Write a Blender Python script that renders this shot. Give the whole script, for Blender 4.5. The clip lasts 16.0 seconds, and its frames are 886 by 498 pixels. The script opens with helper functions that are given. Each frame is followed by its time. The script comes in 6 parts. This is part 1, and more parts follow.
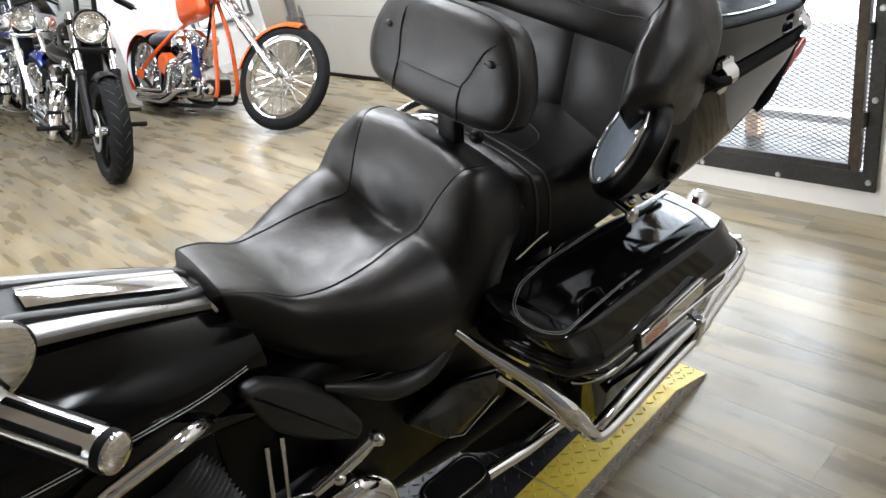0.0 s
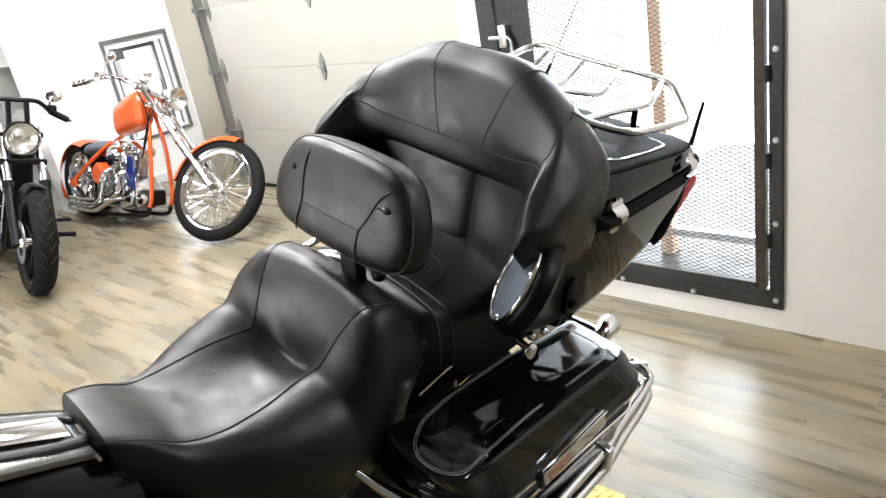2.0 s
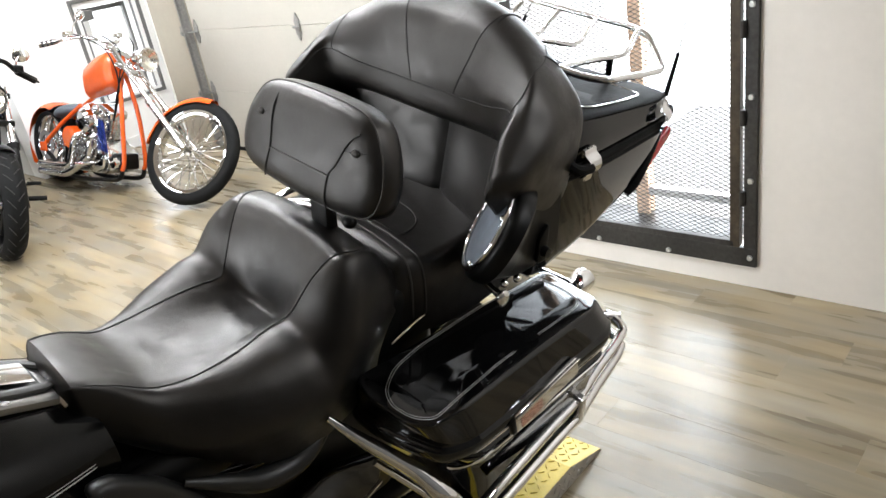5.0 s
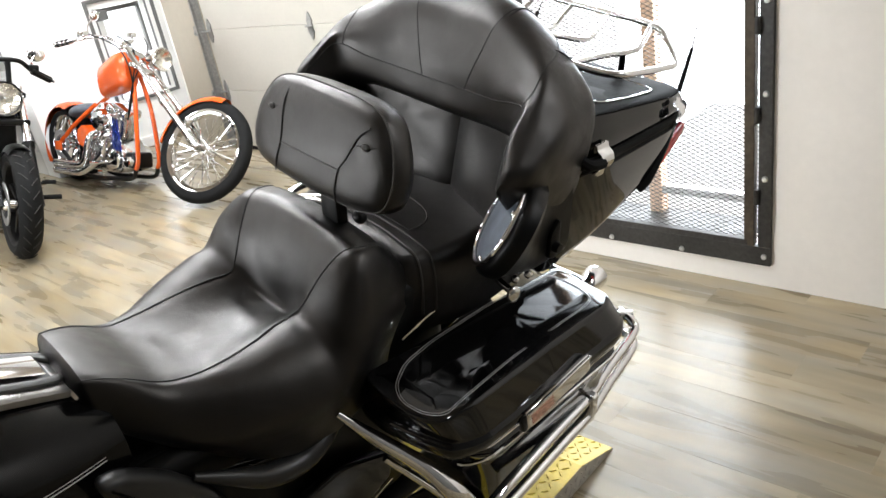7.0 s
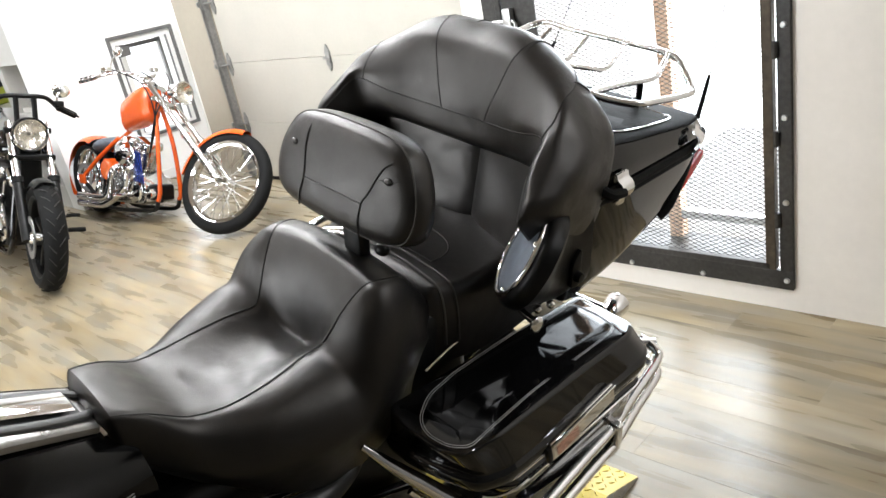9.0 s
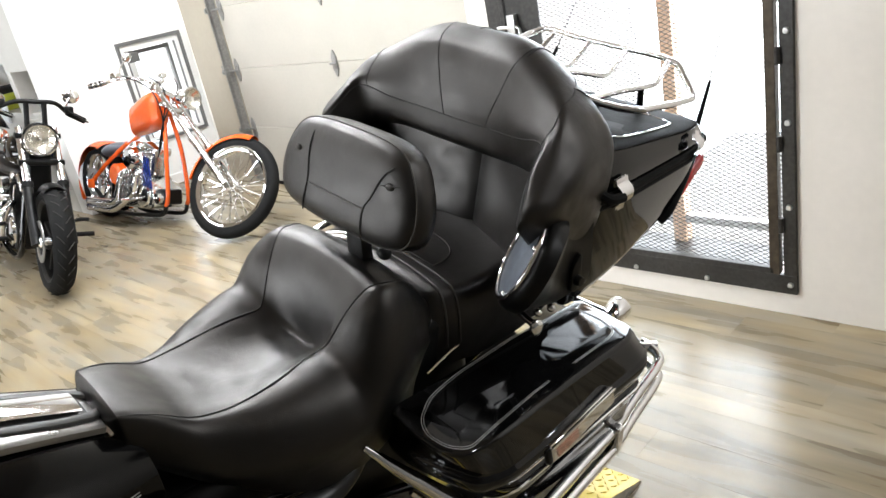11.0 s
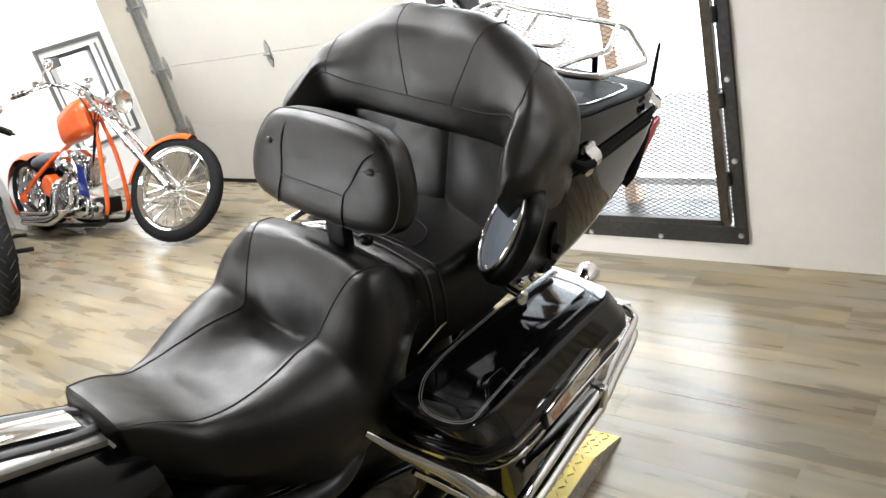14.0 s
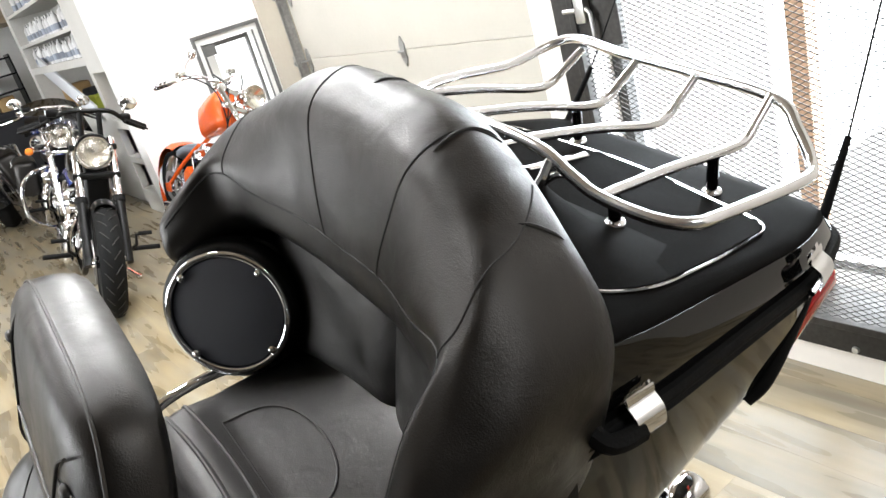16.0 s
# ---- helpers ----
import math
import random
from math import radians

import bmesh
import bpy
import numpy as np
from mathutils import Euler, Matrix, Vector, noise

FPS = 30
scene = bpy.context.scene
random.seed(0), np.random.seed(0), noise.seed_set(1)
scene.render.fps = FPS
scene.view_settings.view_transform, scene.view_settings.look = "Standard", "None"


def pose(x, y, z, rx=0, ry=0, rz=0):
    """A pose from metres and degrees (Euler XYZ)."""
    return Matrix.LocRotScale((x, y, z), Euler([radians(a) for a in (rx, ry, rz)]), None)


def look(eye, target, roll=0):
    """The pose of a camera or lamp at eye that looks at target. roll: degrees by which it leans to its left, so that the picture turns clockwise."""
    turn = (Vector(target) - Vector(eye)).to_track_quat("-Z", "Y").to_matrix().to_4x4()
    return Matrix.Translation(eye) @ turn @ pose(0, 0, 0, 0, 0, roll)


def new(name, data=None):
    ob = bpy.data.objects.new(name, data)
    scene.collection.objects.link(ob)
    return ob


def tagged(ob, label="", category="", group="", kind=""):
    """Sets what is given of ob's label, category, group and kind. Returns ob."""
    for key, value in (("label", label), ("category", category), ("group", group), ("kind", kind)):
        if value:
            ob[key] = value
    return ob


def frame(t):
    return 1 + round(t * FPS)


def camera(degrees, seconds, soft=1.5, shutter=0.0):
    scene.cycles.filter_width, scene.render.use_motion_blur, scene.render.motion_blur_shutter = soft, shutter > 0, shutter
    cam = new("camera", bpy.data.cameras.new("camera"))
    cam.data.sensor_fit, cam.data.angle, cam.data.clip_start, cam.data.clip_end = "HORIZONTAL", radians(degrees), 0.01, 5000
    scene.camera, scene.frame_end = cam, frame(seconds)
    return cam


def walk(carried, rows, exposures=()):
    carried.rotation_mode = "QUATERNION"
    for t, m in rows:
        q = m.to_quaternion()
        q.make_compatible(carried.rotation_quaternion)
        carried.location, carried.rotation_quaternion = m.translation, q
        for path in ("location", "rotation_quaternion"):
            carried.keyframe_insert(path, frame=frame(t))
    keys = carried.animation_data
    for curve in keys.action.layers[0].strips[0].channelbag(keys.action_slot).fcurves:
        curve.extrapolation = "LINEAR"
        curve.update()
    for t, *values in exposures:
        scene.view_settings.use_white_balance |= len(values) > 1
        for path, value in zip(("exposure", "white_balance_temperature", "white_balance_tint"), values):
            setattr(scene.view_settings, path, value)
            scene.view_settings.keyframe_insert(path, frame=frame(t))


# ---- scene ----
cam = camera(61.3, 16.0)
PATH = [
    (0, (0.202, 0.076, 1.478), (-1.181, 1.161, 0.523), -12.8),
    (0.5, (0.235, 0.114, 1.506), (-1.113, 1.322, 0.656), -12.1),
    (1, (0.263, 0.136, 1.533), (-1.047, 1.448, 0.782), -10.8),
    (1.5, (0.263, 0.141, 1.528), (-1.042, 1.463, 0.786), -10.1),
    (2, (0.257, 0.141, 1.527), (-1.071, 1.439, 0.786), -10.3),
    (2.5, (0.255, 0.145, 1.514), (-1.063, 1.422, 0.718), -10.9),
    (3, (0.258, 0.143, 1.509), (-1.021, 1.453, 0.704), -10.4),
    (3.5, (0.262, 0.143, 1.507), (-1.005, 1.469, 0.71), -10.7),
    (4, (0.261, 0.145, 1.492), (-1.002, 1.468, 0.683), -10.4),
    (6.5, (0.272, 0.138, 1.479), (-1.022, 1.418, 0.649), -9.7),
    (7, (0.264, 0.145, 1.474), (-1.037, 1.425, 0.656), -10.3),
    (7.5, (0.256, 0.153, 1.478), (-1.049, 1.439, 0.676), -10.6),
    (8, (0.257, 0.15, 1.482), (-1.064, 1.449, 0.728), -11.2),
    (8.5, (0.258, 0.139, 1.485), (-1.093, 1.411, 0.74), -11.1),
    (9, (0.262, 0.14, 1.487), (-1.084, 1.416, 0.739), -11.5),
    (11.5, (0.285, 0.134, 1.492), (-1.078, 1.403, 0.763), -11.6),
    (12, (0.286, 0.139, 1.493), (-1.066, 1.42, 0.764), -11.5),
    (12.5, (0.283, 0.138, 1.494), (-1.069, 1.421, 0.77), -11.6),
    (13, (0.27, 0.131, 1.494), (-1.095, 1.394, 0.757), -11.0),
    (13.5, (0.263, 0.131, 1.496), (-1.04, 1.456, 0.755), -12.1),
    (14, (0.241, 0.085, 1.506), (-1.003, 1.425, 0.697), -15.3),
    (14.5, (0.214, 0.201, 1.495), (-1.087, 1.499, 0.707), -9.2),
    (15, (0.19, 0.398, 1.481), (-1.272, 1.533, 0.724), -10.1),
    (15.5, (0.059, 0.591, 1.442), (-1.493, 1.613, 0.701), -11.1),
    (16, (-0.025, 0.864, 1.449), (-1.608, 1.838, 0.71), -16.4),
]
walk(cam, [(t, look(eye, target, roll)) for t, eye, target, roll in PATH], [(0, -0.20, 6150, 10), (1, -0.13, 6300, 10), (4, -0.16, 6400, 10), (9, -0.15, 6450, 10), (13.5, -0.13, 6400, 10), (16, -0.10, 6500, 10)])

# ---- light ----
world = bpy.data.worlds.new("daylight")
world.use_nodes = True
scene.world = world
sky = world.node_tree.nodes.new("ShaderNodeTexSky")
sky.sky_type, sky.sun_disc = "NISHITA", False
sky.sun_elevation, sky.sun_rotation = radians(38), radians(20)
world.node_tree.links.new(sky.outputs[0], world.node_tree.nodes["Background"].inputs[0])
world.node_tree.nodes["Background"].inputs[1].default_value = 0.15

sun = new("sun", bpy.data.lights.new("sun", "SUN"))
sun.data.energy, sun.data.angle, sun.data.color = 1.0, radians(12), (1.0, 0.96, 0.9)
sun.matrix_basis = look((-4, 9, 8), (-1, 2.6, 0))


def area_lamp(name, eye, target, sx, sy, power, color=(1, 1, 1)):
    lamp = new(name, bpy.data.lights.new(name, "AREA"))
    lamp.data.shape, lamp.data.size, lamp.data.size_y = "RECTANGLE", sx, sy
    lamp.data.energy, lamp.data.color = power, color
    lamp.matrix_basis = look(eye, target)
    return lamp


WALL_Y, WALL_X, CEIL = 2.678, -6.148, 3.5
# the sky's light through the guarded window and the small one
area_lamp("window_light", (-1.26, WALL_Y + 0.22, 1.2), (-1.26, 0, 0.9), 1.0, 1.9, 76, (0.84, 0.93, 1.0))
area_lamp("small_window_light", (WALL_X - 0.2, 3.22, 0.85), (0, 3.0, 0.7), 0.44, 0.7, 4, (0.93, 0.97, 1.0))
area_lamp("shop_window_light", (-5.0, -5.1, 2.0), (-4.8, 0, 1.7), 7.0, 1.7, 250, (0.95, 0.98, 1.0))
# hanging strip lights
STRIPS = [(-5.2, 0.9, 1.2, 0.22, 34), (-3.5, 2.3, 2.6, 0.6, 218), (-2.25, 0.9, 1.2, 0.3, 84), (-3.6, -0.6, 1.2, 0.22, 40), (-4.6, -1.6, 1.2, 0.22, 28), (-7.6, -2.0, 1.2, 0.22, 46), (2.0, 1.9, 1.2, 0.22, 55), (-8.4, -0.4, 1.2, 0.22, 40)]
for sx, sy, length, width, power in STRIPS:
    area_lamp("strip_light", (sx, sy, CEIL - 0.3), (sx, sy + 0.001, 0), length, width, power, (0.965, 0.985, 1.0))

# ---- materials ----
def mat(name, base, rough=0.5, metal=0.0, grain=0.0, scale=20.0, bump=0.0, bump_scale=200.0, coat=0.0, spread=0.0, blotch=0.0, rough_var=0.0, spec=0.5):
    """Principled surface with fine grain, large blotches, bump and gloss variation, all in metres."""
    m = bpy.data.materials.new(name)
    m.use_nodes = True
    nt = m.node_tree
    p = nt.nodes["Principled BSDF"]
    p.inputs["Roughness"].default_value = rough
    p.inputs["Metallic"].default_value = metal
    p.inputs["Specular IOR Level"].default_value = spec
    p.inputs["Coat Weight"].default_value = coat
    p.inputs["Coat Roughness"].default_value = 0.04
    tc = nt.nodes.new("ShaderNodeTexCoord")
    col = nt.nodes.new("ShaderNodeRGB")
    col.outputs[0].default_value = (*base, 1)
    out = col.outputs[0]

    def noise_of(sc, detail=4.0):
        n = nt.nodes.new("ShaderNodeTexNoise")
        n.inputs["Scale"].default_value, n.inputs["Detail"].default_value = sc, detail
        nt.links.new(tc.outputs["Object"], n.inputs["Vector"])
        return n.outputs["Fac"]

    def scaled(value, amount):
        mr = nt.nodes.new("ShaderNodeMapRange")
        mr.inputs["From Min"].default_value, mr.inputs["From Max"].default_value = 0.25, 0.75
        mr.inputs["To Min"].default_value, mr.inputs["To Max"].default_value = 1 - amount, 1 + amount
        nt.links.new(value, mr.inputs["Value"])
        return mr.outputs[0]

    def times(color, value):
        mx = nt.nodes.new("ShaderNodeVectorMath")
        mx.operation = "SCALE"
        nt.links.new(color, mx.inputs[0])
        nt.links.new(value, mx.inputs["Scale"])
        return mx.outputs[0]

    if grain:
        out = times(out, scaled(noise_of(scale), grain))
    if blotch:
        out = times(out, scaled(noise_of(scale / 12, 2.0), blotch))
    if spread:
        oi = nt.nodes.new("ShaderNodeObjectInfo")
        mr = nt.nodes.new("ShaderNodeMapRange")
        mr.inputs["To Min"].default_value, mr.inputs["To Max"].default_value = 1 - spread, 1 + spread
        nt.links.new(oi.outputs["Random"], mr.inputs["Value"])
        out = times(out, mr.outputs[0])
    nt.links.new(out, p.inputs["Base Color"])
    if rough_var:
        mr = nt.nodes.new("ShaderNodeMapRange")
        mr.inputs["From Min"].default_value, mr.inputs["From Max"].default_value = 0.25, 0.75
        mr.inputs["To Min"].default_value = max(0.0, rough - rough_var)
        mr.inputs["To Max"].default_value = min(1.0, rough + rough_var)
        nt.links.new(noise_of(scale / 6, 3.0), mr.inputs["Value"])
        nt.links.new(mr.outputs[0], p.inputs["Roughness"])
    if bump:
        b = nt.nodes.new("ShaderNodeBump")
        b.inputs["Strength"].default_value, b.inputs["Distance"].default_value = bump, 0.002
        nt.links.new(noise_of(bump_scale, 3.0), b.inputs["Height"])
        nt.links.new(b.outputs[0], p.inputs["Normal"])
    return m


def glow(name, color, strength):
    m = bpy.data.materials.new(name)
    m.use_nodes = True
    nt = m.node_tree
    e = nt.nodes.new("ShaderNodeEmission")
    e.inputs[0].default_value, e.inputs[1].default_value = (*color, 1), strength
    nt.links.new(e.outputs[0], nt.nodes["Material Output"].inputs[0])
    return m


def glass(name, color=(1, 1, 1), rough=0.02):
    m = bpy.data.materials.new(name)
    m.use_nodes = True
    p = m.node_tree.nodes["Principled BSDF"]
    p.inputs["Base Color"].default_value = (*color, 1)
    p.inputs["Transmission Weight"].default_value = 1
    p.inputs["Roughness"].default_value = rough
    p.inputs["IOR"].default_value = 1.45
    return m


def plank_material():
    """Washed oak vinyl: streaks along x, tone by plank, knots and grey wash."""
    m = bpy.data.materials.new("oak_vinyl")
    m.use_nodes = True
    nt = m.node_tree
    p = nt.nodes["Principled BSDF"]
    tc, oi = nt.nodes.new("ShaderNodeTexCoord"), nt.nodes.new("ShaderNodeObjectInfo")
    geo = nt.nodes.new("ShaderNodeNewGeometry")
    add = nt.nodes.new("ShaderNodeVectorMath")
    add.operation = "MULTIPLY_ADD"
    comb = nt.nodes.new("ShaderNodeCombineXYZ")
    sumr = nt.nodes.new("ShaderNodeMath")
    nt.links.new(oi.outputs["Random"], sumr.inputs[0])
    nt.links.new(geo.outputs["Random Per Island"], sumr.inputs[1])
    for n in (0, 1):
        nt.links.new(sumr.outputs[0], comb.inputs[n])
    add.inputs[1].default_value = (31.0, 17.0, 0.0)
    nt.links.new(comb.outputs[0], add.inputs[0])
    nt.links.new(tc.outputs["Object"], add.inputs[2])
    mp = nt.nodes.new("ShaderNodeMapping")
    mp.inputs["Scale"].default_value = (1.0, 7.5, 1.0)
    nt.links.new(add.outputs[0], mp.inputs[0])
    streak = nt.nodes.new("ShaderNodeTexNoise")
    streak.inputs["Scale"].default_value, streak.inputs["Detail"].default_value = 2.0, 3.5
    streak.inputs["Roughness"].default_value, streak.inputs["Distortion"].default_value = 0.45, 0.25
    nt.links.new(mp.outputs[0], streak.inputs["Vector"])
    mp2 = nt.nodes.new("ShaderNodeMapping")
    mp2.inputs["Scale"].default_value = (1.0, 3.0, 1.0)
    nt.links.new(add.outputs[0], mp2.inputs[0])
    wash = nt.nodes.new("ShaderNodeTexNoise")
    wash.inputs["Scale"].default_value, wash.inputs["Detail"].default_value = 2.4, 3.0
    nt.links.new(mp2.outputs[0], wash.inputs["Vector"])
    ramp = nt.nodes.new("ShaderNodeValToRGB")
    cr = ramp.color_ramp
    cr.elements[0].position, cr.elements[0].color = 0.22, (0.088, 0.067, 0.038, 1)
    cr.elements[1].position, cr.elements[1].color = 0.76, (0.385, 0.312, 0.192, 1)
    e = cr.elements.new(0.48)
    e.color = (0.236, 0.183, 0.105, 1)
    nt.links.new(streak.outputs["Fac"], ramp.inputs[0])
    mixg = nt.nodes.new("ShaderNodeMix")
    mixg.data_type = "RGBA"
    mixg.inputs["B"].default_value = (0.232, 0.218, 0.182, 1)
    mr = nt.nodes.new("ShaderNodeMapRange")
    mr.inputs["From Min"].default_value, mr.inputs["From Max"].default_value = 0.36, 0.76
    mr.inputs["To Max"].default_value = 0.75
    nt.links.new(wash.outputs["Fac"], mr.inputs["Value"])
    nt.links.new(mr.outputs[0], mixg.inputs["Factor"])
    nt.links.new(ramp.outputs[0], mixg.inputs["A"])
    tone = nt.nodes.new("ShaderNodeMapRange")
    tone.inputs["From Max"].default_value = 2.0
    tone.inputs["To Min"].default_value, tone.inputs["To Max"].default_value = 0.68, 1.18
    nt.links.new(sumr.outputs[0], tone.inputs["Value"])
    sc = nt.nodes.new("ShaderNodeVectorMath")
    sc.operation = "SCALE"
    nt.links.new(mixg.outputs["Result"], sc.inputs[0])
    nt.links.new(tone.outputs[0], sc.inputs["Scale"])
    # grey-olive knots and scuffs
    mp3 = nt.nodes.new("ShaderNodeMapping")
    mp3.inputs["Scale"].default_value = (1.3, 5.0, 1.0)
    nt.links.new(add.outputs[0], mp3.inputs[0])
    knot = nt.nodes.new("ShaderNodeTexNoise")
    knot.inputs["Scale"].default_value, knot.inputs["Detail"].default_value = 1.6, 2.0
    nt.links.new(mp3.outputs[0], knot.inputs["Vector"])
    kr = nt.nodes.new("ShaderNodeMapRange")
    kr.inputs["From Min"].default_value, kr.inputs["From Max"].default_value = 0.28, 0.68
    kr.inputs["To Min"].default_value = 0.82
    nt.links.new(knot.outputs["Fac"], kr.inputs["Value"])
    sc2 = nt.nodes.new("ShaderNodeVectorMath")
    sc2.operation = "SCALE"
    nt.links.new(sc.outputs[0], sc2.inputs[0])
    nt.links.new(kr.outputs[0], sc2.inputs["Scale"])
    nt.links.new(sc2.outputs[0], p.inputs["Base Color"])
    p.inputs["Specular IOR Level"].default_value = 0.48
    rr = nt.nodes.new("ShaderNodeMapRange")
    rr.inputs["To Min"].default_value, rr.inputs["To Max"].default_value = 0.23, 0.33
    nt.links.new(streak.outputs["Fac"], rr.inputs["Value"])
    nt.links.new(rr.outputs[0], p.inputs["Roughness"])
    b = nt.nodes.new("ShaderNodeBump")
    b.inputs["Strength"].default_value, b.inputs["Distance"].default_value = 0.12, 0.001
    nt.links.new(streak.outputs["Fac"], b.inputs["Height"])
    nt.links.new(b.outputs[0], p.inputs["Normal"])
    return m


PLANK = plank_material()
WHITE_WALL = mat("white_wall_paint", (0.82, 0.815, 0.795), 0.6, grain=0.02, scale=30, blotch=0.03, bump=0.12, bump_scale=90)
# White wall paint with a warm light's tint put into the colour.
WARM_LIT_WALL = mat("white_wall_warm_lit", (0.80, 0.755, 0.70), 0.6, grain=0.02, scale=30, blotch=0.04, bump=0.12, bump_scale=90)
# Even beige, darker than the white walls.
BEIGE_WALL = mat("beige_wall", (0.33, 0.295, 0.235), 0.55, grain=0.03, scale=30, blotch=0.04, bump=0.1, bump_scale=90)
DOOR_PAINT = mat("garage_door_paint", (0.38, 0.362, 0.318), 0.45, grain=0.02, scale=40, blotch=0.04, bump=0.15, bump_scale=160)
CEILING = mat("ceiling_paint", (0.30, 0.25, 0.20), 0.8, grain=0.1, scale=20, bump=0.1)
STEEL = mat("dark_mill_steel", (0.05, 0.048, 0.046), 0.42, 0.75, grain=0.25, scale=60, blotch=0.25, rough_var=0.12, bump=0.1)
GALV = mat("galvanised_steel", (0.55, 0.55, 0.54), 0.38, 0.9, grain=0.12, scale=80, rough_var=0.1)
CHROME = mat("chrome", (0.86, 0.86, 0.87), 0.06, 1.0, rough_var=0.03, scale=60)
ALLOY = mat("polished_alloy", (0.70, 0.70, 0.69), 0.2, 1.0, grain=0.06, scale=120, rough_var=0.06)
LEATHER = mat("black_leather", (0.0022, 0.0019, 0.0017), 0.40, grain=0.12, scale=160, blotch=0.1, rough_var=0.12, bump=0.2, bump_scale=700, spec=0.56)
# Brown cast of the highlights put into the sheen's own tint.
LEATHER.node_tree.nodes["Principled BSDF"].inputs["Specular Tint"].default_value = (1.0, 0.95, 0.91, 1)


def soft_wrinkles(m, scale, strength, distance):
    """Adds a broad uneven relief under the fine grain of a hide."""
    nt = m.node_tree
    p = nt.nodes["Principled BSDF"]
    tc, noise, bump = nt.nodes.new("ShaderNodeTexCoord"), nt.nodes.new("ShaderNodeTexNoise"), nt.nodes.new("ShaderNodeBump")
    noise.inputs["Scale"].default_value, noise.inputs["Detail"].default_value, noise.inputs["Distortion"].default_value = scale, 4.0, 0.8
    bump.inputs["Strength"].default_value, bump.inputs["Distance"].default_value = strength, distance
    nt.links.new(tc.outputs["Object"], noise.inputs["Vector"])
    nt.links.new(noise.outputs["Fac"], bump.inputs["Height"])
    if p.inputs["Normal"].is_linked:
        fine = p.inputs["Normal"].links[0].from_node
        nt.links.new(bump.outputs[0], fine.inputs["Normal"])
    else:
        nt.links.new(bump.outputs[0], p.inputs["Normal"])


soft_wrinkles(LEATHER, 24.0, 0.27, 0.004)
SEAM = mat("seam_thread", (0.012, 0.011, 0.010), 0.7, bump=0.3)
PIPING = mat("welt_piping", (0.035, 0.031, 0.027), 0.5, bump=0.3)
GLOSS_BLACK = mat("gloss_black_enamel", (0.003, 0.003, 0.0032), 0.05, coat=0.0, rough_var=0.015, scale=30)
SATIN_BLACK = mat("satin_black", (0.0018, 0.0018, 0.0018), 0.40, grain=0.1, scale=80, rough_var=0.08, bump=0.15, bump_scale=500, spec=0.22)
RUBBER = mat("rubber", (0.0065, 0.0065, 0.0065), 0.72, grain=0.2, scale=90, blotch=0.15, bump=0.3, bump_scale=300, spec=0.13)
PINSTRIPE = mat("silver_pinstripe", (0.6, 0.6, 0.6), 0.35, 0.4)
ORANGE = mat("orange_enamel", (0.60, 0.085, 0.010), 0.25, coat=0.25, grain=0.05, scale=30)
BLUE = mat("blue_enamel", (0.015, 0.03, 0.16), 0.12, coat=0.8)
SILVER = mat("silver_enamel", (0.5, 0.51, 0.53), 0.2, 0.5, coat=0.6)
RED_LENS = mat("red_lens", (0.5, 0.01, 0.012), 0.12, coat=0.8)
AMBER = mat("amber_lens", (0.75, 0.2, 0.02), 0.15, coat=0.8)
LENS = mat("headlamp_lens", (0.72, 0.69, 0.62), 0.24, 0.85, coat=0.6, grain=0.12, scale=120)
YELLOW = mat("yellow_tread_paint", (0.52, 0.39, 0.045), 0.38, grain=0.1, scale=60, blotch=0.15, rough_var=0.1)
TREAD_BLACK = mat("black_tread_paint", (0.012, 0.012, 0.014), 0.46, grain=0.15, scale=60, rough_var=0.1, spec=0.3)
TREAD_BARE = mat("bare_tread_plate", (0.46, 0.44, 0.40), 0.42, 0.6, grain=0.15, scale=60, rough_var=0.1)
GRILLE = mat("speaker_cloth", (0.012, 0.013, 0.02), 0.6, bump=0.6, bump_scale=1500)
FADED_VINYL = mat("faded_blue_vinyl", (0.10, 0.115, 0.14), 0.45, grain=0.15, scale=60)
BRASS = mat("brass", (0.55, 0.36, 0.14), 0.3, 0.9)
DAY = glow("overcast_daylight", (0.93, 0.97, 1.0), 8.0)
DAY_DIM = glow("shaded_daylight", (0.97, 0.985, 1.0), 2.6)
TIMBER = mat("weathered_timber", (0.70, 0.46, 0.30), 0.7, grain=0.2, scale=40)
PLAIN_WALL = mat("grey_wall_paint", (0.13, 0.125, 0.118), 0.7, grain=0.03, scale=30, blotch=0.04, bump=0.1, bump_scale=90)

# ---- mesh tools ----
def obj(name, bm, material, parent=None, smooth=True, label=""):
    me = bpy.data.meshes.new(name)
    bmesh.ops.recalc_face_normals(bm, faces=bm.faces)
    bm.to_mesh(me)
    bm.free()
    if smooth:
        for poly in me.polygons:
            poly.use_smooth = True
        me.set_sharp_from_angle(angle=radians(40))
    me.materials.append(material)
    ob = new(name, me)
    if parent is not None:
        ob.parent = parent
    if label:
        ob["label"] = label
    return ob


def part(name, bm, material, parent, label="", smooth=True):
    return obj(name, bm, material, parent, smooth, label)


def thing(name, m, label, category, group="", kind=""):
    e = new(name)
    e.empty_display_size = 0.1
    e.matrix_basis = m
    return tagged(e, label, category, group, kind)


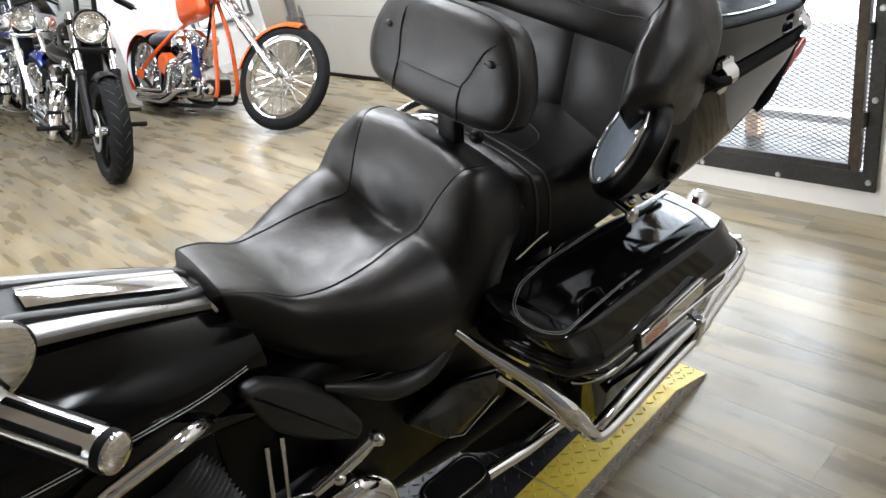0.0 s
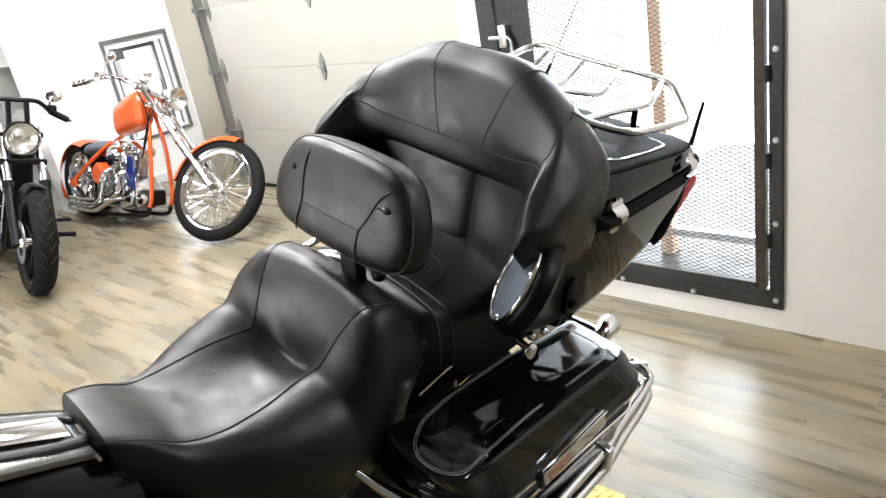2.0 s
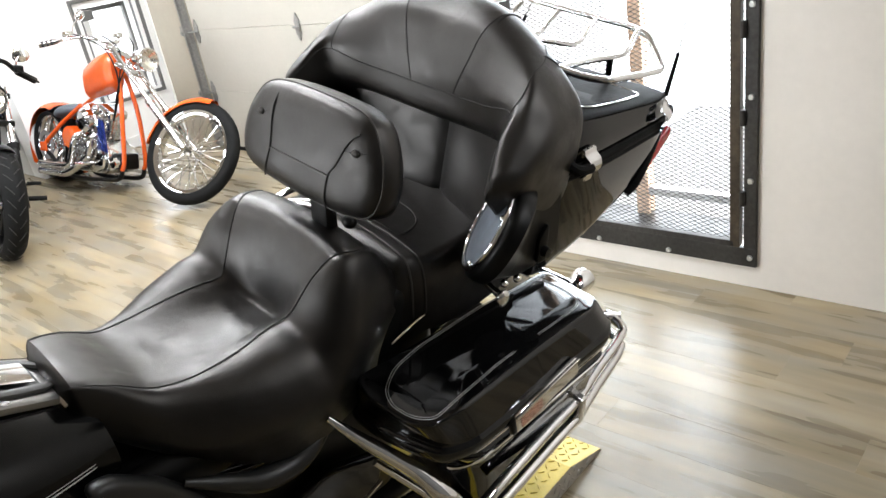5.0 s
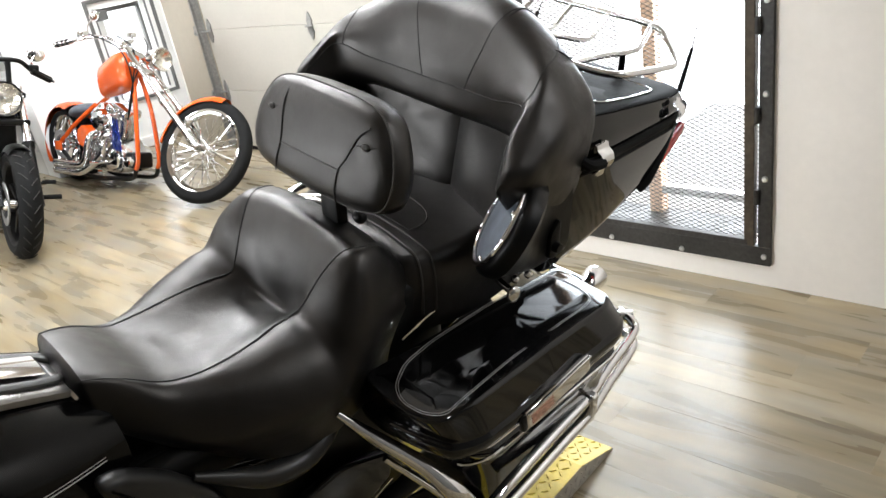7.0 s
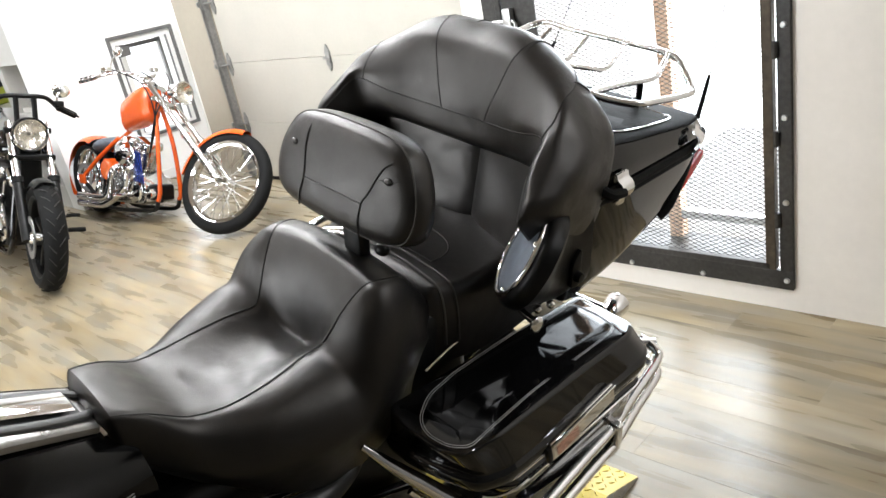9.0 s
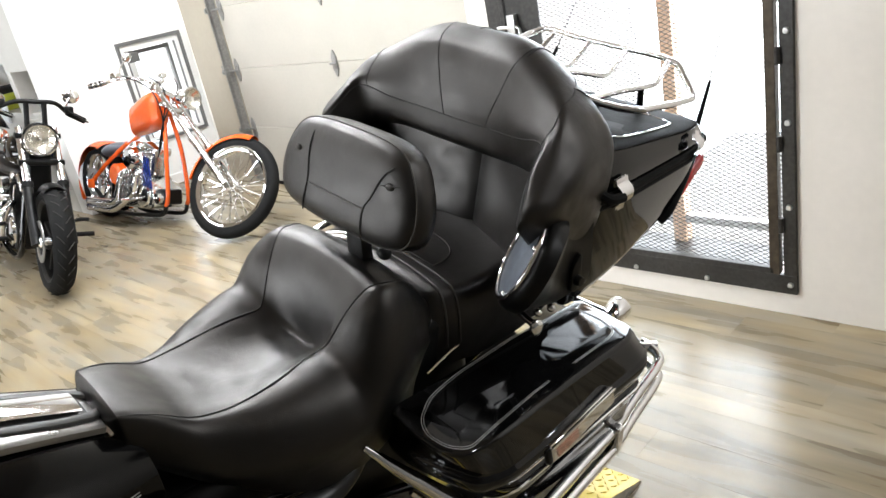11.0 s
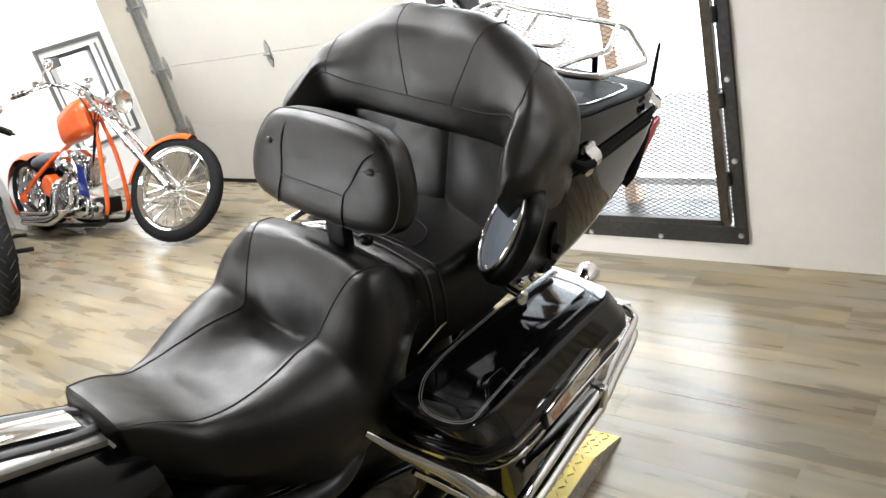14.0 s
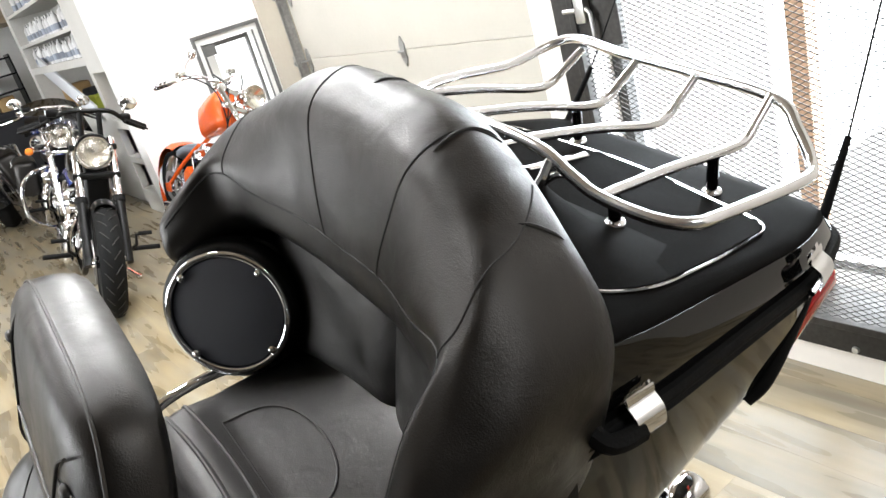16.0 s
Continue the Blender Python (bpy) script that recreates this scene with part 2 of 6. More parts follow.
def box(x0, x1, y0, y1, z0, z1, bevel=0.0, segments=2, bm=None):
    bm2 = bmesh.new()
    bmesh.ops.create_cube(bm2, size=1)
    for v in bm2.verts:
        v.co = Vector((x0 + (v.co.x + 0.5) * (x1 - x0), y0 + (v.co.y + 0.5) * (y1 - y0), z0 + (v.co.z + 0.5) * (z1 - z0)))
    if bevel:
        bmesh.ops.bevel(bm2, geom=bm2.edges[:], offset=bevel, segments=segments, affect="EDGES", profile=0.5)
    return merge(bm, bm2)


def merge(bm, other):
    """Add other to bm; without bm, other itself."""
    if bm is None:
        return other
    me = bpy.data.meshes.new("tmp")
    other.to_mesh(me)
    other.free()
    bm.from_mesh(me)
    bpy.data.meshes.remove(me)
    return bm


def moved(bm, m):
    bmesh.ops.transform(bm, matrix=m, verts=bm.verts)
    return bm


def catmull(points, n, closed=False):
    """n points to a span through the given points."""
    pts = [Vector(p) for p in points]
    out, k = [], len(pts)
    for i in range(k if closed else k - 1):
        if closed:
            a, b, c, d = (pts[(i + j) % k] for j in (-1, 0, 1, 2))
        else:
            a, b, c, d = pts[max(i - 1, 0)], pts[i], pts[i + 1], pts[min(i + 2, k - 1)]
        for j in range(n):
            t = j / n
            out.append(0.5 * (2 * b + (c - a) * t + (2 * a - 5 * b + 4 * c - d) * t * t + (3 * b - a - 3 * c + d) * t ** 3))
    if not closed:
        out.append(pts[-1])
    return out


def tube(points, r, n=10, closed=False, smooth=0, bm=None, caps=True, flat=1.0):
    """A round bar along points; r a number or one for each point."""
    if smooth:
        if isinstance(r, (list, tuple)):
            rr = catmull([(v, 0, 0) for v in r], smooth, closed)
            r = [v.x for v in rr]
        points = catmull(points, smooth, closed)
    pts = [Vector(p) for p in points]
    k = len(pts)
    rs = list(r) if isinstance(r, (list, tuple)) else [r] * k
    bm2 = bmesh.new()
    rings, up = [], None
    for i, p in enumerate(pts):
        if closed:
            d = pts[(i + 1) % k] - pts[i - 1]
        else:
            d = pts[min(i + 1, k - 1)] - pts[max(i - 1, 0)]
        d.normalize()
        if up is None:
            up = Vector((0, 0, 1)) if abs(d.z) < 0.9 else Vector((0, 1, 0))
        side = d.cross(up).normalized()
        up = side.cross(d).normalized()
        rings.append([bm2.verts.new(p + rs[i] * (math.cos(a) * side + flat * math.sin(a) * up)) for a in (2 * math.pi * j / n for j in range(n))])
    for i in range(k if closed else k - 1):
        a, b = rings[i], rings[(i + 1) % k]
        for j in range(n):
            bm2.faces.new((a[j], a[(j + 1) % n], b[(j + 1) % n], b[j]))
    if caps and not closed:
        bm2.faces.new(rings[0][::-1])
        bm2.faces.new(rings[-1])
    return merge(bm, bm2)


def lathe(profile, n=32, m=None, bm=None):
    """Turn (radius, height) pairs round z; ends on the axis close."""
    bm2 = bmesh.new()
    rings = []
    for r, z in profile:
        if r < 1e-6:
            rings.append([bm2.verts.new((0, 0, z))])
        else:
            rings.append([bm2.verts.new((r * math.cos(2 * math.pi * j / n), r * math.sin(2 * math.pi * j / n), z)) for j in range(n)])
    for a, b in zip(rings, rings[1:]):
        for j in range(n):
            q = [a[j % len(a)], a[(j + 1) % len(a)], b[(j + 1) % len(b)], b[j % len(b)]]
            q = [v for i, v in enumerate(q) if v not in q[:i]]
            if len(q) > 2:
                bm2.faces.new(q)
    if m is not None:
        moved(bm2, m)
    return merge(bm, bm2)


def rod(a, b, r, n=12, r2=None, bm=None):
    return tube([a, b], [r, r if r2 is None else r2], n, bm=bm)


def grid_mesh(rows, close_u=False, close_v=False, cap=False):
    """Quads over rows of points."""
    bm = bmesh.new()
    vs = [[bm.verts.new(p) for p in row] for row in rows]
    nu, nv = len(vs), len(vs[0])
    for i in range(nu if close_u else nu - 1):
        for j in range(nv if close_v else nv - 1):
            bm.faces.new((vs[i][j], vs[(i + 1) % nu][j], vs[(i + 1) % nu][(j + 1) % nv], vs[i][(j + 1) % nv]))
    if cap:
        bm.faces.new(vs[0][::-1])
        bm.faces.new(vs[-1])
    return bm


def lerp(a, b, t):
    return a + (b - a) * t


def keyed(x, *pairs):
    """Smooth curve through (x, value) pairs."""
    k = len(pairs)
    if x <= pairs[0][0]:
        return pairs[0][1]
    if x >= pairs[-1][0]:
        return pairs[-1][1]
    slope = []
    for i in range(k):
        (xa, va), (xb, vb) = pairs[max(i - 1, 0)], pairs[min(i + 1, k - 1)]
        slope.append((vb - va) / (xb - xa))
    for i in range(k - 1):
        (x0, v0), (x1, v1) = pairs[i], pairs[i + 1]
        if x <= x1:
            h = x1 - x0
            t = (x - x0) / h
            return (2 * t ** 3 - 3 * t * t + 1) * v0 + (t ** 3 - 2 * t * t + t) * h * slope[i] + (3 * t * t - 2 * t ** 3) * v1 + (t ** 3 - t * t) * h * slope[i + 1]


def prism(outline, axis, a, b, bevel=0.0, segments=2):
    """A closed outline of 2D points pushed along an axis from a to b."""
    bm = bmesh.new()

    def at(p, d):
        return {"x": (d, p[0], p[1]), "y": (p[0], d, p[1]), "z": (p[0], p[1], d)}[axis]
    lo = [bm.verts.new(at(p, a)) for p in outline]
    hi = [bm.verts.new(at(p, b)) for p in outline]
    k = len(outline)
    bm.faces.new(lo[::-1])
    bm.faces.new(hi)
    for i in range(k):
        bm.faces.new((lo[i], lo[(i + 1) % k], hi[(i + 1) % k], hi[i]))
    if bevel:
        bmesh.ops.recalc_face_normals(bm, faces=bm.faces)
        es = [e for e in bm.edges if e.calc_face_angle(0) > 0.6]
        bmesh.ops.bevel(bm, geom=es, offset=bevel, segments=segments, affect="EDGES", profile=0.5)
    return bm


def rounded(points, r, n=5):
    """A polygon of 2D points with its corners rounded."""
    out, k = [], len(points)
    for i in range(k):
        p, a, b = Vector(points[i]), Vector(points[i - 1]), Vector(points[(i + 1) % k])
        u, v = (a - p), (b - p)
        rr = min(r, u.length * 0.45, v.length * 0.45)
        s, e = p + u.normalized() * rr, p + v.normalized() * rr
        for j in range(n + 1):
            t = j / n
            out.append(tuple(s * (1 - t) ** 2 + 2 * p * t * (1 - t) + e * t * t))
    return out

# ---- room ----
def setting(name, bm, material, label, category, smooth=False):
    return tagged(obj(name, bm, material, None, smooth), label, category, kind="structure")


X_LEFT, X_RIGHT, Y_BACK = -11.5, 3.6, -5.0
DOOR_Y, JAMB_X = 3.30, -2.0
# floor slab under the planks
setting("floor", box(X_LEFT, X_RIGHT, Y_BACK, 3.75, -0.2, -0.006), PLANK, "washed oak vinyl plank floor with grey streaks", "floor")
setting("ceiling", box(X_LEFT - 0.2, X_RIGHT + 0.2, Y_BACK - 0.2, 4.0, CEIL, CEIL + 0.2), CEILING, "dark painted open ceiling", "ceiling")

# wall with the guarded window: opening x -1.80 to -0.66, z 0.16 to 2.25
WX0, WX1, WZ0, WZ1 = -1.80, -0.655, 0.165, 2.2
bm = box(JAMB_X, WX0, WALL_Y, WALL_Y + 0.2, 0, CEIL)
box(WX1, X_RIGHT, WALL_Y, WALL_Y + 0.2, 0, CEIL, bm=bm)
box(WX0, WX1, WALL_Y, WALL_Y + 0.2, 0, WZ0, bm=bm)
box(WX0, WX1, WALL_Y, WALL_Y + 0.2, WZ1, CEIL, bm=bm)
setting("wall_north", bm, WARM_LIT_WALL, "white painted plaster wall with a guarded window", "wall")
setting("wall_recess", box(JAMB_X, JAMB_X + 0.2, WALL_Y + 0.2, DOOR_Y + 0.45, 0, CEIL), WHITE_WALL, "white painted return beside the garage door", "wall")
setting("wall_door_head", box(-5.05, JAMB_X, DOOR_Y + 0.08, DOOR_Y + 0.28, 2.45, CEIL), WHITE_WALL, "white painted wall above the garage door", "wall")
setting("pilaster", box(-5.56, -5.06, DOOR_Y - 0.02, DOOR_Y + 0.45, 0, CEIL, 0.004), BEIGE_WALL, "beige pilaster beside the garage door", "pilaster")
setting("wall_corner", box(WALL_X, -5.56, 3.58, 3.75, 0, CEIL), WHITE_WALL, "white painted wall behind the pilaster", "wall")

# left wall with the small window, opening y 2.99 to 3.45, z 0.50 to 1.21
SY0, SY1, SZ0, SZ1 = 2.99, 3.45, 0.45, 1.20
END_Y = 2.27
bm = box(WALL_X - 0.22, WALL_X, END_Y, SY0, 0, CEIL)
box(WALL_X - 0.22, WALL_X, SY1, 3.75, 0, CEIL, bm=bm)
box(WALL_X - 0.22, WALL_X, SY0, SY1, 0, SZ0, bm=bm)
box(WALL_X - 0.22, WALL_X, SY0, SY1, SZ1, CEIL, bm=bm)
setting("wall_west", bm, WHITE_WALL, "white painted wall with a small framed window", "wall")
setting("baseboard", box(WALL_X, WALL_X + 0.014, END_Y, 3.58, 0, 0.09, 0.004), WHITE_WALL, "white painted baseboard", "baseboard")

# the far end, and the plain walls behind the camera
setting("wall_far_west", box(X_LEFT - 0.2, X_LEFT, Y_BACK, 3.75, 0, CEIL), WHITE_WALL, "plain white far wall", "wall")
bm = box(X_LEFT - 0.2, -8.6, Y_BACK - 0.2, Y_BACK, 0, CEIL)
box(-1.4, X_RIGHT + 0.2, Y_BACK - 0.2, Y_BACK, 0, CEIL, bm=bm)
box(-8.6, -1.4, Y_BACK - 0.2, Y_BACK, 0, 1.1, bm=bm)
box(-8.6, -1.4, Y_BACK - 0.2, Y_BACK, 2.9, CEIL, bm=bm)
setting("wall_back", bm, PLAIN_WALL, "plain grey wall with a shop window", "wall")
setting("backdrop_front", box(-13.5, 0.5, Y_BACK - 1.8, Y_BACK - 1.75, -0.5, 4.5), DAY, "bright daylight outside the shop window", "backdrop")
setting("wall_east", box(X_RIGHT, X_RIGHT + 0.2, Y_BACK, WALL_Y + 0.2, 0, CEIL), PLAIN_WALL, "plain grey wall", "wall")
setting("bulkhead", box(X_LEFT, -10.3, Y_BACK, 2.94, 1.92, CEIL), mat("tan_bulkhead_paint", (0.33, 0.26, 0.18), 0.7, grain=0.04, scale=20, blotch=0.08), "tan painted bulkhead over the store end", "bulkhead")
setting("wall_store_back", box(X_LEFT, WALL_X - 0.22, 2.95, 3.15, 0, CEIL), WHITE_WALL, "white wall behind the store shelves", "wall")

# daylight outside the windows
setting("backdrop", box(-4.4, 1.6, WALL_Y + 2.2, WALL_Y + 2.25, -0.5, 4.5), DAY, "bright overcast daylight outside the window", "backdrop")
setting("backdrop_small", box(WALL_X - 1.6, WALL_X - 1.55, 3.16, 5.4, -0.5, 3.2), DAY_DIM, "bright daylight outside the small window", "backdrop")
setting("ground", box(JAMB_X + 0.2, 1.6, WALL_Y + 0.2, WALL_Y + 2.2, -0.05, 0.02), mat("pale_concrete", (0.36, 0.36, 0.35), 0.8, grain=0.1), "pale concrete pavement outside", "ground")

# overhead door of four sections
garage = thing("garage_door", pose(-3.53, DOOR_Y, 0), "closed cream sectional overhead garage door with steel hinges", "garage door")
SECT = 0.464
for i in range(5):
    part("door_section", box(-1.51, 1.53, 0, 0.045, 0.0105 + i * SECT, (i + 1) * SECT + 0.009, 0.004), DOOR_PAINT, garage, smooth=False)
part("bottom_seal", box(-1.51, 1.53, -0.006, 0.03, 0, 0.03, 0.006), RUBBER, garage, "black rubber floor seal")


HINGE = mat("dull_galvanised", (0.26, 0.26, 0.25), 0.5, 0.7, grain=0.2, scale=80)


def door_hinge(x, z, roller):
    bm = box(x - 0.022, x + 0.022, -0.012, 0.002, z - 0.035, z + 0.035, 0.003)
    for s in (-1, 1):
        merge(bm, prism([(x - 0.03, z + s * 0.03), (x + 0.03, z + s * 0.03), (x + 0.004, z + s * 0.088), (x - 0.004, z + s * 0.088)][::s], "y", -0.008, 0.002))
    rod((x - 0.035, -0.016, z), (x + 0.035, -0.016, z), 0.008, bm=bm)
    if roller:
        rod((x - 0.12, -0.05, z), (x, -0.02, z), 0.006, bm=bm)
        merge(bm, lathe([(0, -0.012), (0.024, -0.012), (0.024, 0.012), (0, 0.012)], 20, pose(x - 0.11, -0.05, z, 0, 90, 0)))
    return bm


for i in range(1, 5):
    for x, roller in ((-1.46, True), (-0.25, False), (0.98, False), (1.46, False)):
        part("hinge", door_hinge(x, i * SECT, roller), HINGE, garage, "galvanised hinge")
OXIDISED = mat("oxidised_steel", (0.24, 0.235, 0.225), 0.5, 0.6, grain=0.2, scale=60, blotch=0.2)
track = thing("door_track", pose(-5.06, DOOR_Y, 0), "grey galvanised vertical roller track of the garage door", "door track")
part("rail", merge(box(-0.016, 0.0, -0.07, -0.066, 0.05, 2.5), box(-0.016, -0.012, -0.07, -0.02, 0.05, 2.5, bm=box(0.0, 0.004, -0.05, 0.0, 0.03, 2.6))), OXIDISED, track, smooth=False)
for z in (0.3, 0.95, 1.6, 2.2):
    part("bracket", box(-0.05, 0.0, -0.068, -0.02, z - 0.03, z + 0.03, 0.002), OXIDISED, track, smooth=False)

# steel guard over the window: angle frame, bolts, expanded mesh
guard = thing("window_guard", pose(0, WALL_Y, 0), "dark steel window guard frame with bolts and expanded mesh", "window guard")
GX0, GX1, GZ0, GZ1 = -1.872, -0.622, 0.092, 2.28
FW, FR = 0.075, 0.046
for n, b in (("frame_bar", (GX0, GX0 + FW, GZ0 + FW, GZ1 - FW)), ("frame_bar", (GX1 - FR, GX1, GZ0 + FW, GZ1 - FW)),
             ("frame_bar", (GX0, GX1, GZ0, GZ0 + FW)), ("frame_bar", (GX0, GX1, GZ1 - FW, GZ1))):
    part(n, box(b[0], b[1], -0.016, 0.004, b[2], b[3], 0.002), STEEL, guard, smooth=False)
# inner angle of the gate inside the frame, hinged beside a narrow gap
RUSTED = mat("rust_brown_steel", (0.060, 0.047, 0.033), 0.5, 0.6, grain=0.3, scale=50, blotch=0.4, rough_var=0.1)
for k in range(7):
    part("gate_hinge", rod((GX1 - FR - 0.004, -0.022, 0.34 + 0.30 * k), (GX1 - FR - 0.004, -0.022, 0.395 + 0.30 * k), 0.011, 10), STEEL, guard)
for b in ((GX0 + FW + 0.006, GX0 + FW + 0.03, GZ0 + FW + 0.006, GZ1 - FW - 0.006), (GX1 - FR - 0.045, GX1 - FR - 0.010, GZ0 + FW + 0.006, GZ1 - FW - 0.006),
          (GX0 + FW + 0.03, GX1 - FR - 0.03, GZ0 + FW + 0.006, GZ0 + FW + 0.03), (GX0 + FW + 0.03, GX1 - FR - 0.03, GZ1 - FW - 0.03, GZ1 - FW - 0.006)):
    part("gate_bar", box(b[0], b[1], -0.03, 0.006, b[2], b[3], 0.002), STEEL if b[0] < -1.0 else RUSTED, guard, smooth=False)
bolt_bm = lathe([(0, 0.008), (0.009, 0.007), (0.011, 0.0), (0.011, -0.002)], 12, pose(0, 0, 0, 90, 0, 0))
bolt_me = None
for i in range(8):
    for x, z in ((GX1 - 0.022, 0.13 + i * 0.305), (GX0 + 0.022, 0.13 + i * 0.305)):
        ob = part("bolt", bolt_bm.copy(), GALV, guard) if bolt_me is None else new("bolt", bolt_me)
        bolt_me, ob.parent, ob.location = ob.data, guard, (x, -0.0165, z)
for x in (-0.963, -1.275, -1.587):
    ob = new("bolt", bolt_me)
    ob.parent, ob.location = guard, (x, -0.0165, 0.108)


def expanded_mesh(x0, x1, z0, z1, y, w, h, t):
    """Diamond lattice of flat twisted strands."""
    verts, faces = [], []
    nx, nz = int((x1 - x0) / w), int((z1 - z0) / h)
    dx, dz = (x1 - x0) / nx, (z1 - z0) / nz

    def strand(a, b):
        d = Vector((b[0] - a[0], 0, b[1] - a[1]))
        n = Vector((-d.z, 0, d.x)).normalized() * t
        k = len(verts)
        pa, pb = Vector((a[0], y, a[1])), Vector((b[0], y, b[1]))
        o = Vector((0, t * 1.1, 0))
        for p in (pa, pb):
            verts.extend([tuple(p - n - o), tuple(p + n - o), tuple(p + n + o), tuple(p - n + o)])
        for i in range(4):
            faces.append((k + i, k + (i + 1) % 4, k + 4 + (i + 1) % 4, k + 4 + i))
    for i in range(nx):
        for j in range(nz):
            l, r, b, tp = x0 + i * dx, x0 + (i + 1) * dx, z0 + j * dz, z0 + (j + 1) * dz
            cx, cz = (l + r) / 2, (b + tp) / 2
            for p, q in (((l, cz), (cx, b)), ((cx, b), (r, cz)), ((r, cz), (cx, tp)), ((cx, tp), (l, cz))):
                strand(p, q)
    me = bpy.data.meshes.new("mesh_panel")
    me.from_pydata(verts, [], faces)
    me.materials.append(STEEL)
    return me


mesh_panel = new("mesh_panel", expanded_mesh(GX0 + FW + 0.03, GX1 - FR, GZ0 + FW + 0.03, GZ1 - FW - 0.03, -0.008, 0.034, 0.0165, 0.0011))
mesh_panel.parent = guard
tagged(mesh_panel, "dark expanded steel mesh", kind="stuff")
part("lock_plate", box(-1.765, -1.60, -0.02, -0.012, 1.02, 1.30, 0.002), STEEL, guard, "dark steel lock plate", smooth=False)
bm = box(-1.745, -1.705, -0.05, -0.02, 1.10, 1.19, 0.004)
tube([(-1.80, -0.04, 1.14), (-1.70, -0.04, 1.14), (-1.69, -0.04, 1.13), (-1.685, -0.04, 1.0)], 0.007, bm=bm)
part("slide_bolt", bm, GALV, guard, "galvanised slide bolt")
# glazing bars outside the mesh
win = thing("window_1", pose(0, WALL_Y + 0.14, 0), "tall bright window behind the steel guard", "window", kind="structure")
for x in (-1.80,):
    part("window_frame", box(x, x + 0.04, 0, 0.05, WZ0, WZ1, 0.003), STEEL, win, smooth=False)
part("glazing_bar", box(-1.175, -1.12, 0, 0.06, WZ0, WZ1, 0.003), TIMBER, win, "brown timber glazing post", smooth=False)
part("bottom_rail", box(-1.76, -0.715, 0.005, 0.045, 0.262, 0.296, 0.003), GALV, win, "grey bottom rail", smooth=False)
part("window_sill", box(-1.80, -0.715, -0.12, 0.06, WZ0 - 0.01, WZ0 + 0.012, 0.003), STEEL, win, smooth=False)

# small window
GREY_STEEL = mat("grey_painted_steel", (0.13, 0.128, 0.125), 0.45, 0.2, grain=0.1, scale=60, blotch=0.15)
w2 = thing("window_2", pose(WALL_X, 0, 0), "small window in a grey steel frame", "window", kind="structure")
for b in ((2.92, 2.946, 0.40, 1.275), (3.494, 3.52, 0.40, 1.275)):
    part("window_frame", box(0, 0.022, b[0], b[1], b[2], b[3], 0.002), GREY_STEEL, w2, smooth=False)
for b in ((1.245, 1.275), (0.40, 0.426)):
    part("window_frame", box(0, 0.022, 2.946, 3.494, b[0], b[1], 0.002), GREY_STEEL, w2, smooth=False)
for b in ((3.0, 3.028, 0.45, 1.19), (3.405, 3.43, 0.45, 1.19)):
    part("sash", box(-0.10, -0.07, b[0], b[1], b[2], b[3], 0.002), GREY_STEEL, w2, smooth=False)
part("sash", box(-0.10, -0.07, 3.028, 3.405, 1.155, 1.19, 0.002), GREY_STEEL, w2, smooth=False)
part("reveal_bar", box(-0.015, 0.006, 2.985, 2.997, 0.45, 1.20, 0.002), GREY_STEEL, w2, smooth=False)
part("reveal_bar", box(-0.015, 0.006, 3.444, 3.455, 0.45, 1.20, 0.002), GREY_STEEL, w2, smooth=False)
part("latch", box(-0.06, 0.03, 2.99, 3.09, 1.10, 1.18, 0.004), GREY_STEEL, w2, smooth=False)

# low tread-plate ramp under the motorcycle
PZ = 0.055
RX0, RX1, RY0, RY1, RYT = -1.265, -0.678, -1.4, 1.445, 1.60
ramp = thing("ramp_platform", pose(0, 0, 0), "low yellow and black diamond tread plate display ramp", "ramp")
part("deck", prism([(RY0, 0), (RYT, 0), (RYT, 0.004), (RY1, PZ), (RY0, PZ)], "x", RX0, RX1), TREAD_BARE, ramp, "bare steel side", smooth=False)
for (a, b), m in (((RX0 + 0.001, RX0 + 0.12), YELLOW), ((RX0 + 0.12, RX1 - 0.12), TREAD_BLACK), ((RX1 - 0.12, RX1 - 0.001), YELLOW)):
    for y0, y1 in ((RY0, 0.98), (0.985, RY1)):
        part("tread_sheet", box(a, b, y0, y1, PZ, PZ + 0.002), m, ramp, smooth=False)
    part("tread_sheet", prism([(RY1, PZ), (RYT, 0.004), (RYT, 0.006), (RY1, PZ + 0.002)], "x", a, b), TREAD_BARE if m is TREAD_BLACK else m, ramp, smooth=False)


def lozenges(name, places, material, normal=Vector((0, 0, 1))):
    """Raised tread bars, all alike, turned by their own angle."""
    verts, faces = [], []
    for p, along in places:
        p, along = Vector(p), Vector(along).normalized()
        side = normal.cross(along).normalized()
        k = len(verts)
        for l, w, hh in ((0.0115, 0, 0), (0, 0.0034, 0), (-0.0115, 0, 0), (0, -0.0034, 0), (0.006, 0, 0.0030), (-0.006, 0, 0.0030)):
            verts.append(tuple(p + along * l + side * w + normal * hh))
        for f in ((0, 1, 4), (1, 2, 5), (1, 5, 4), (2, 3, 5), (3, 0, 4), (3, 4, 5)):
            faces.append(tuple(k + i for i in f))
    me = bpy.data.meshes.new(name)
    me.from_pydata(verts, [], faces)
    me.materials.append(material)
    ob = new(name, me)
    ob.parent = ramp
    return tagged(ob, kind="stuff")


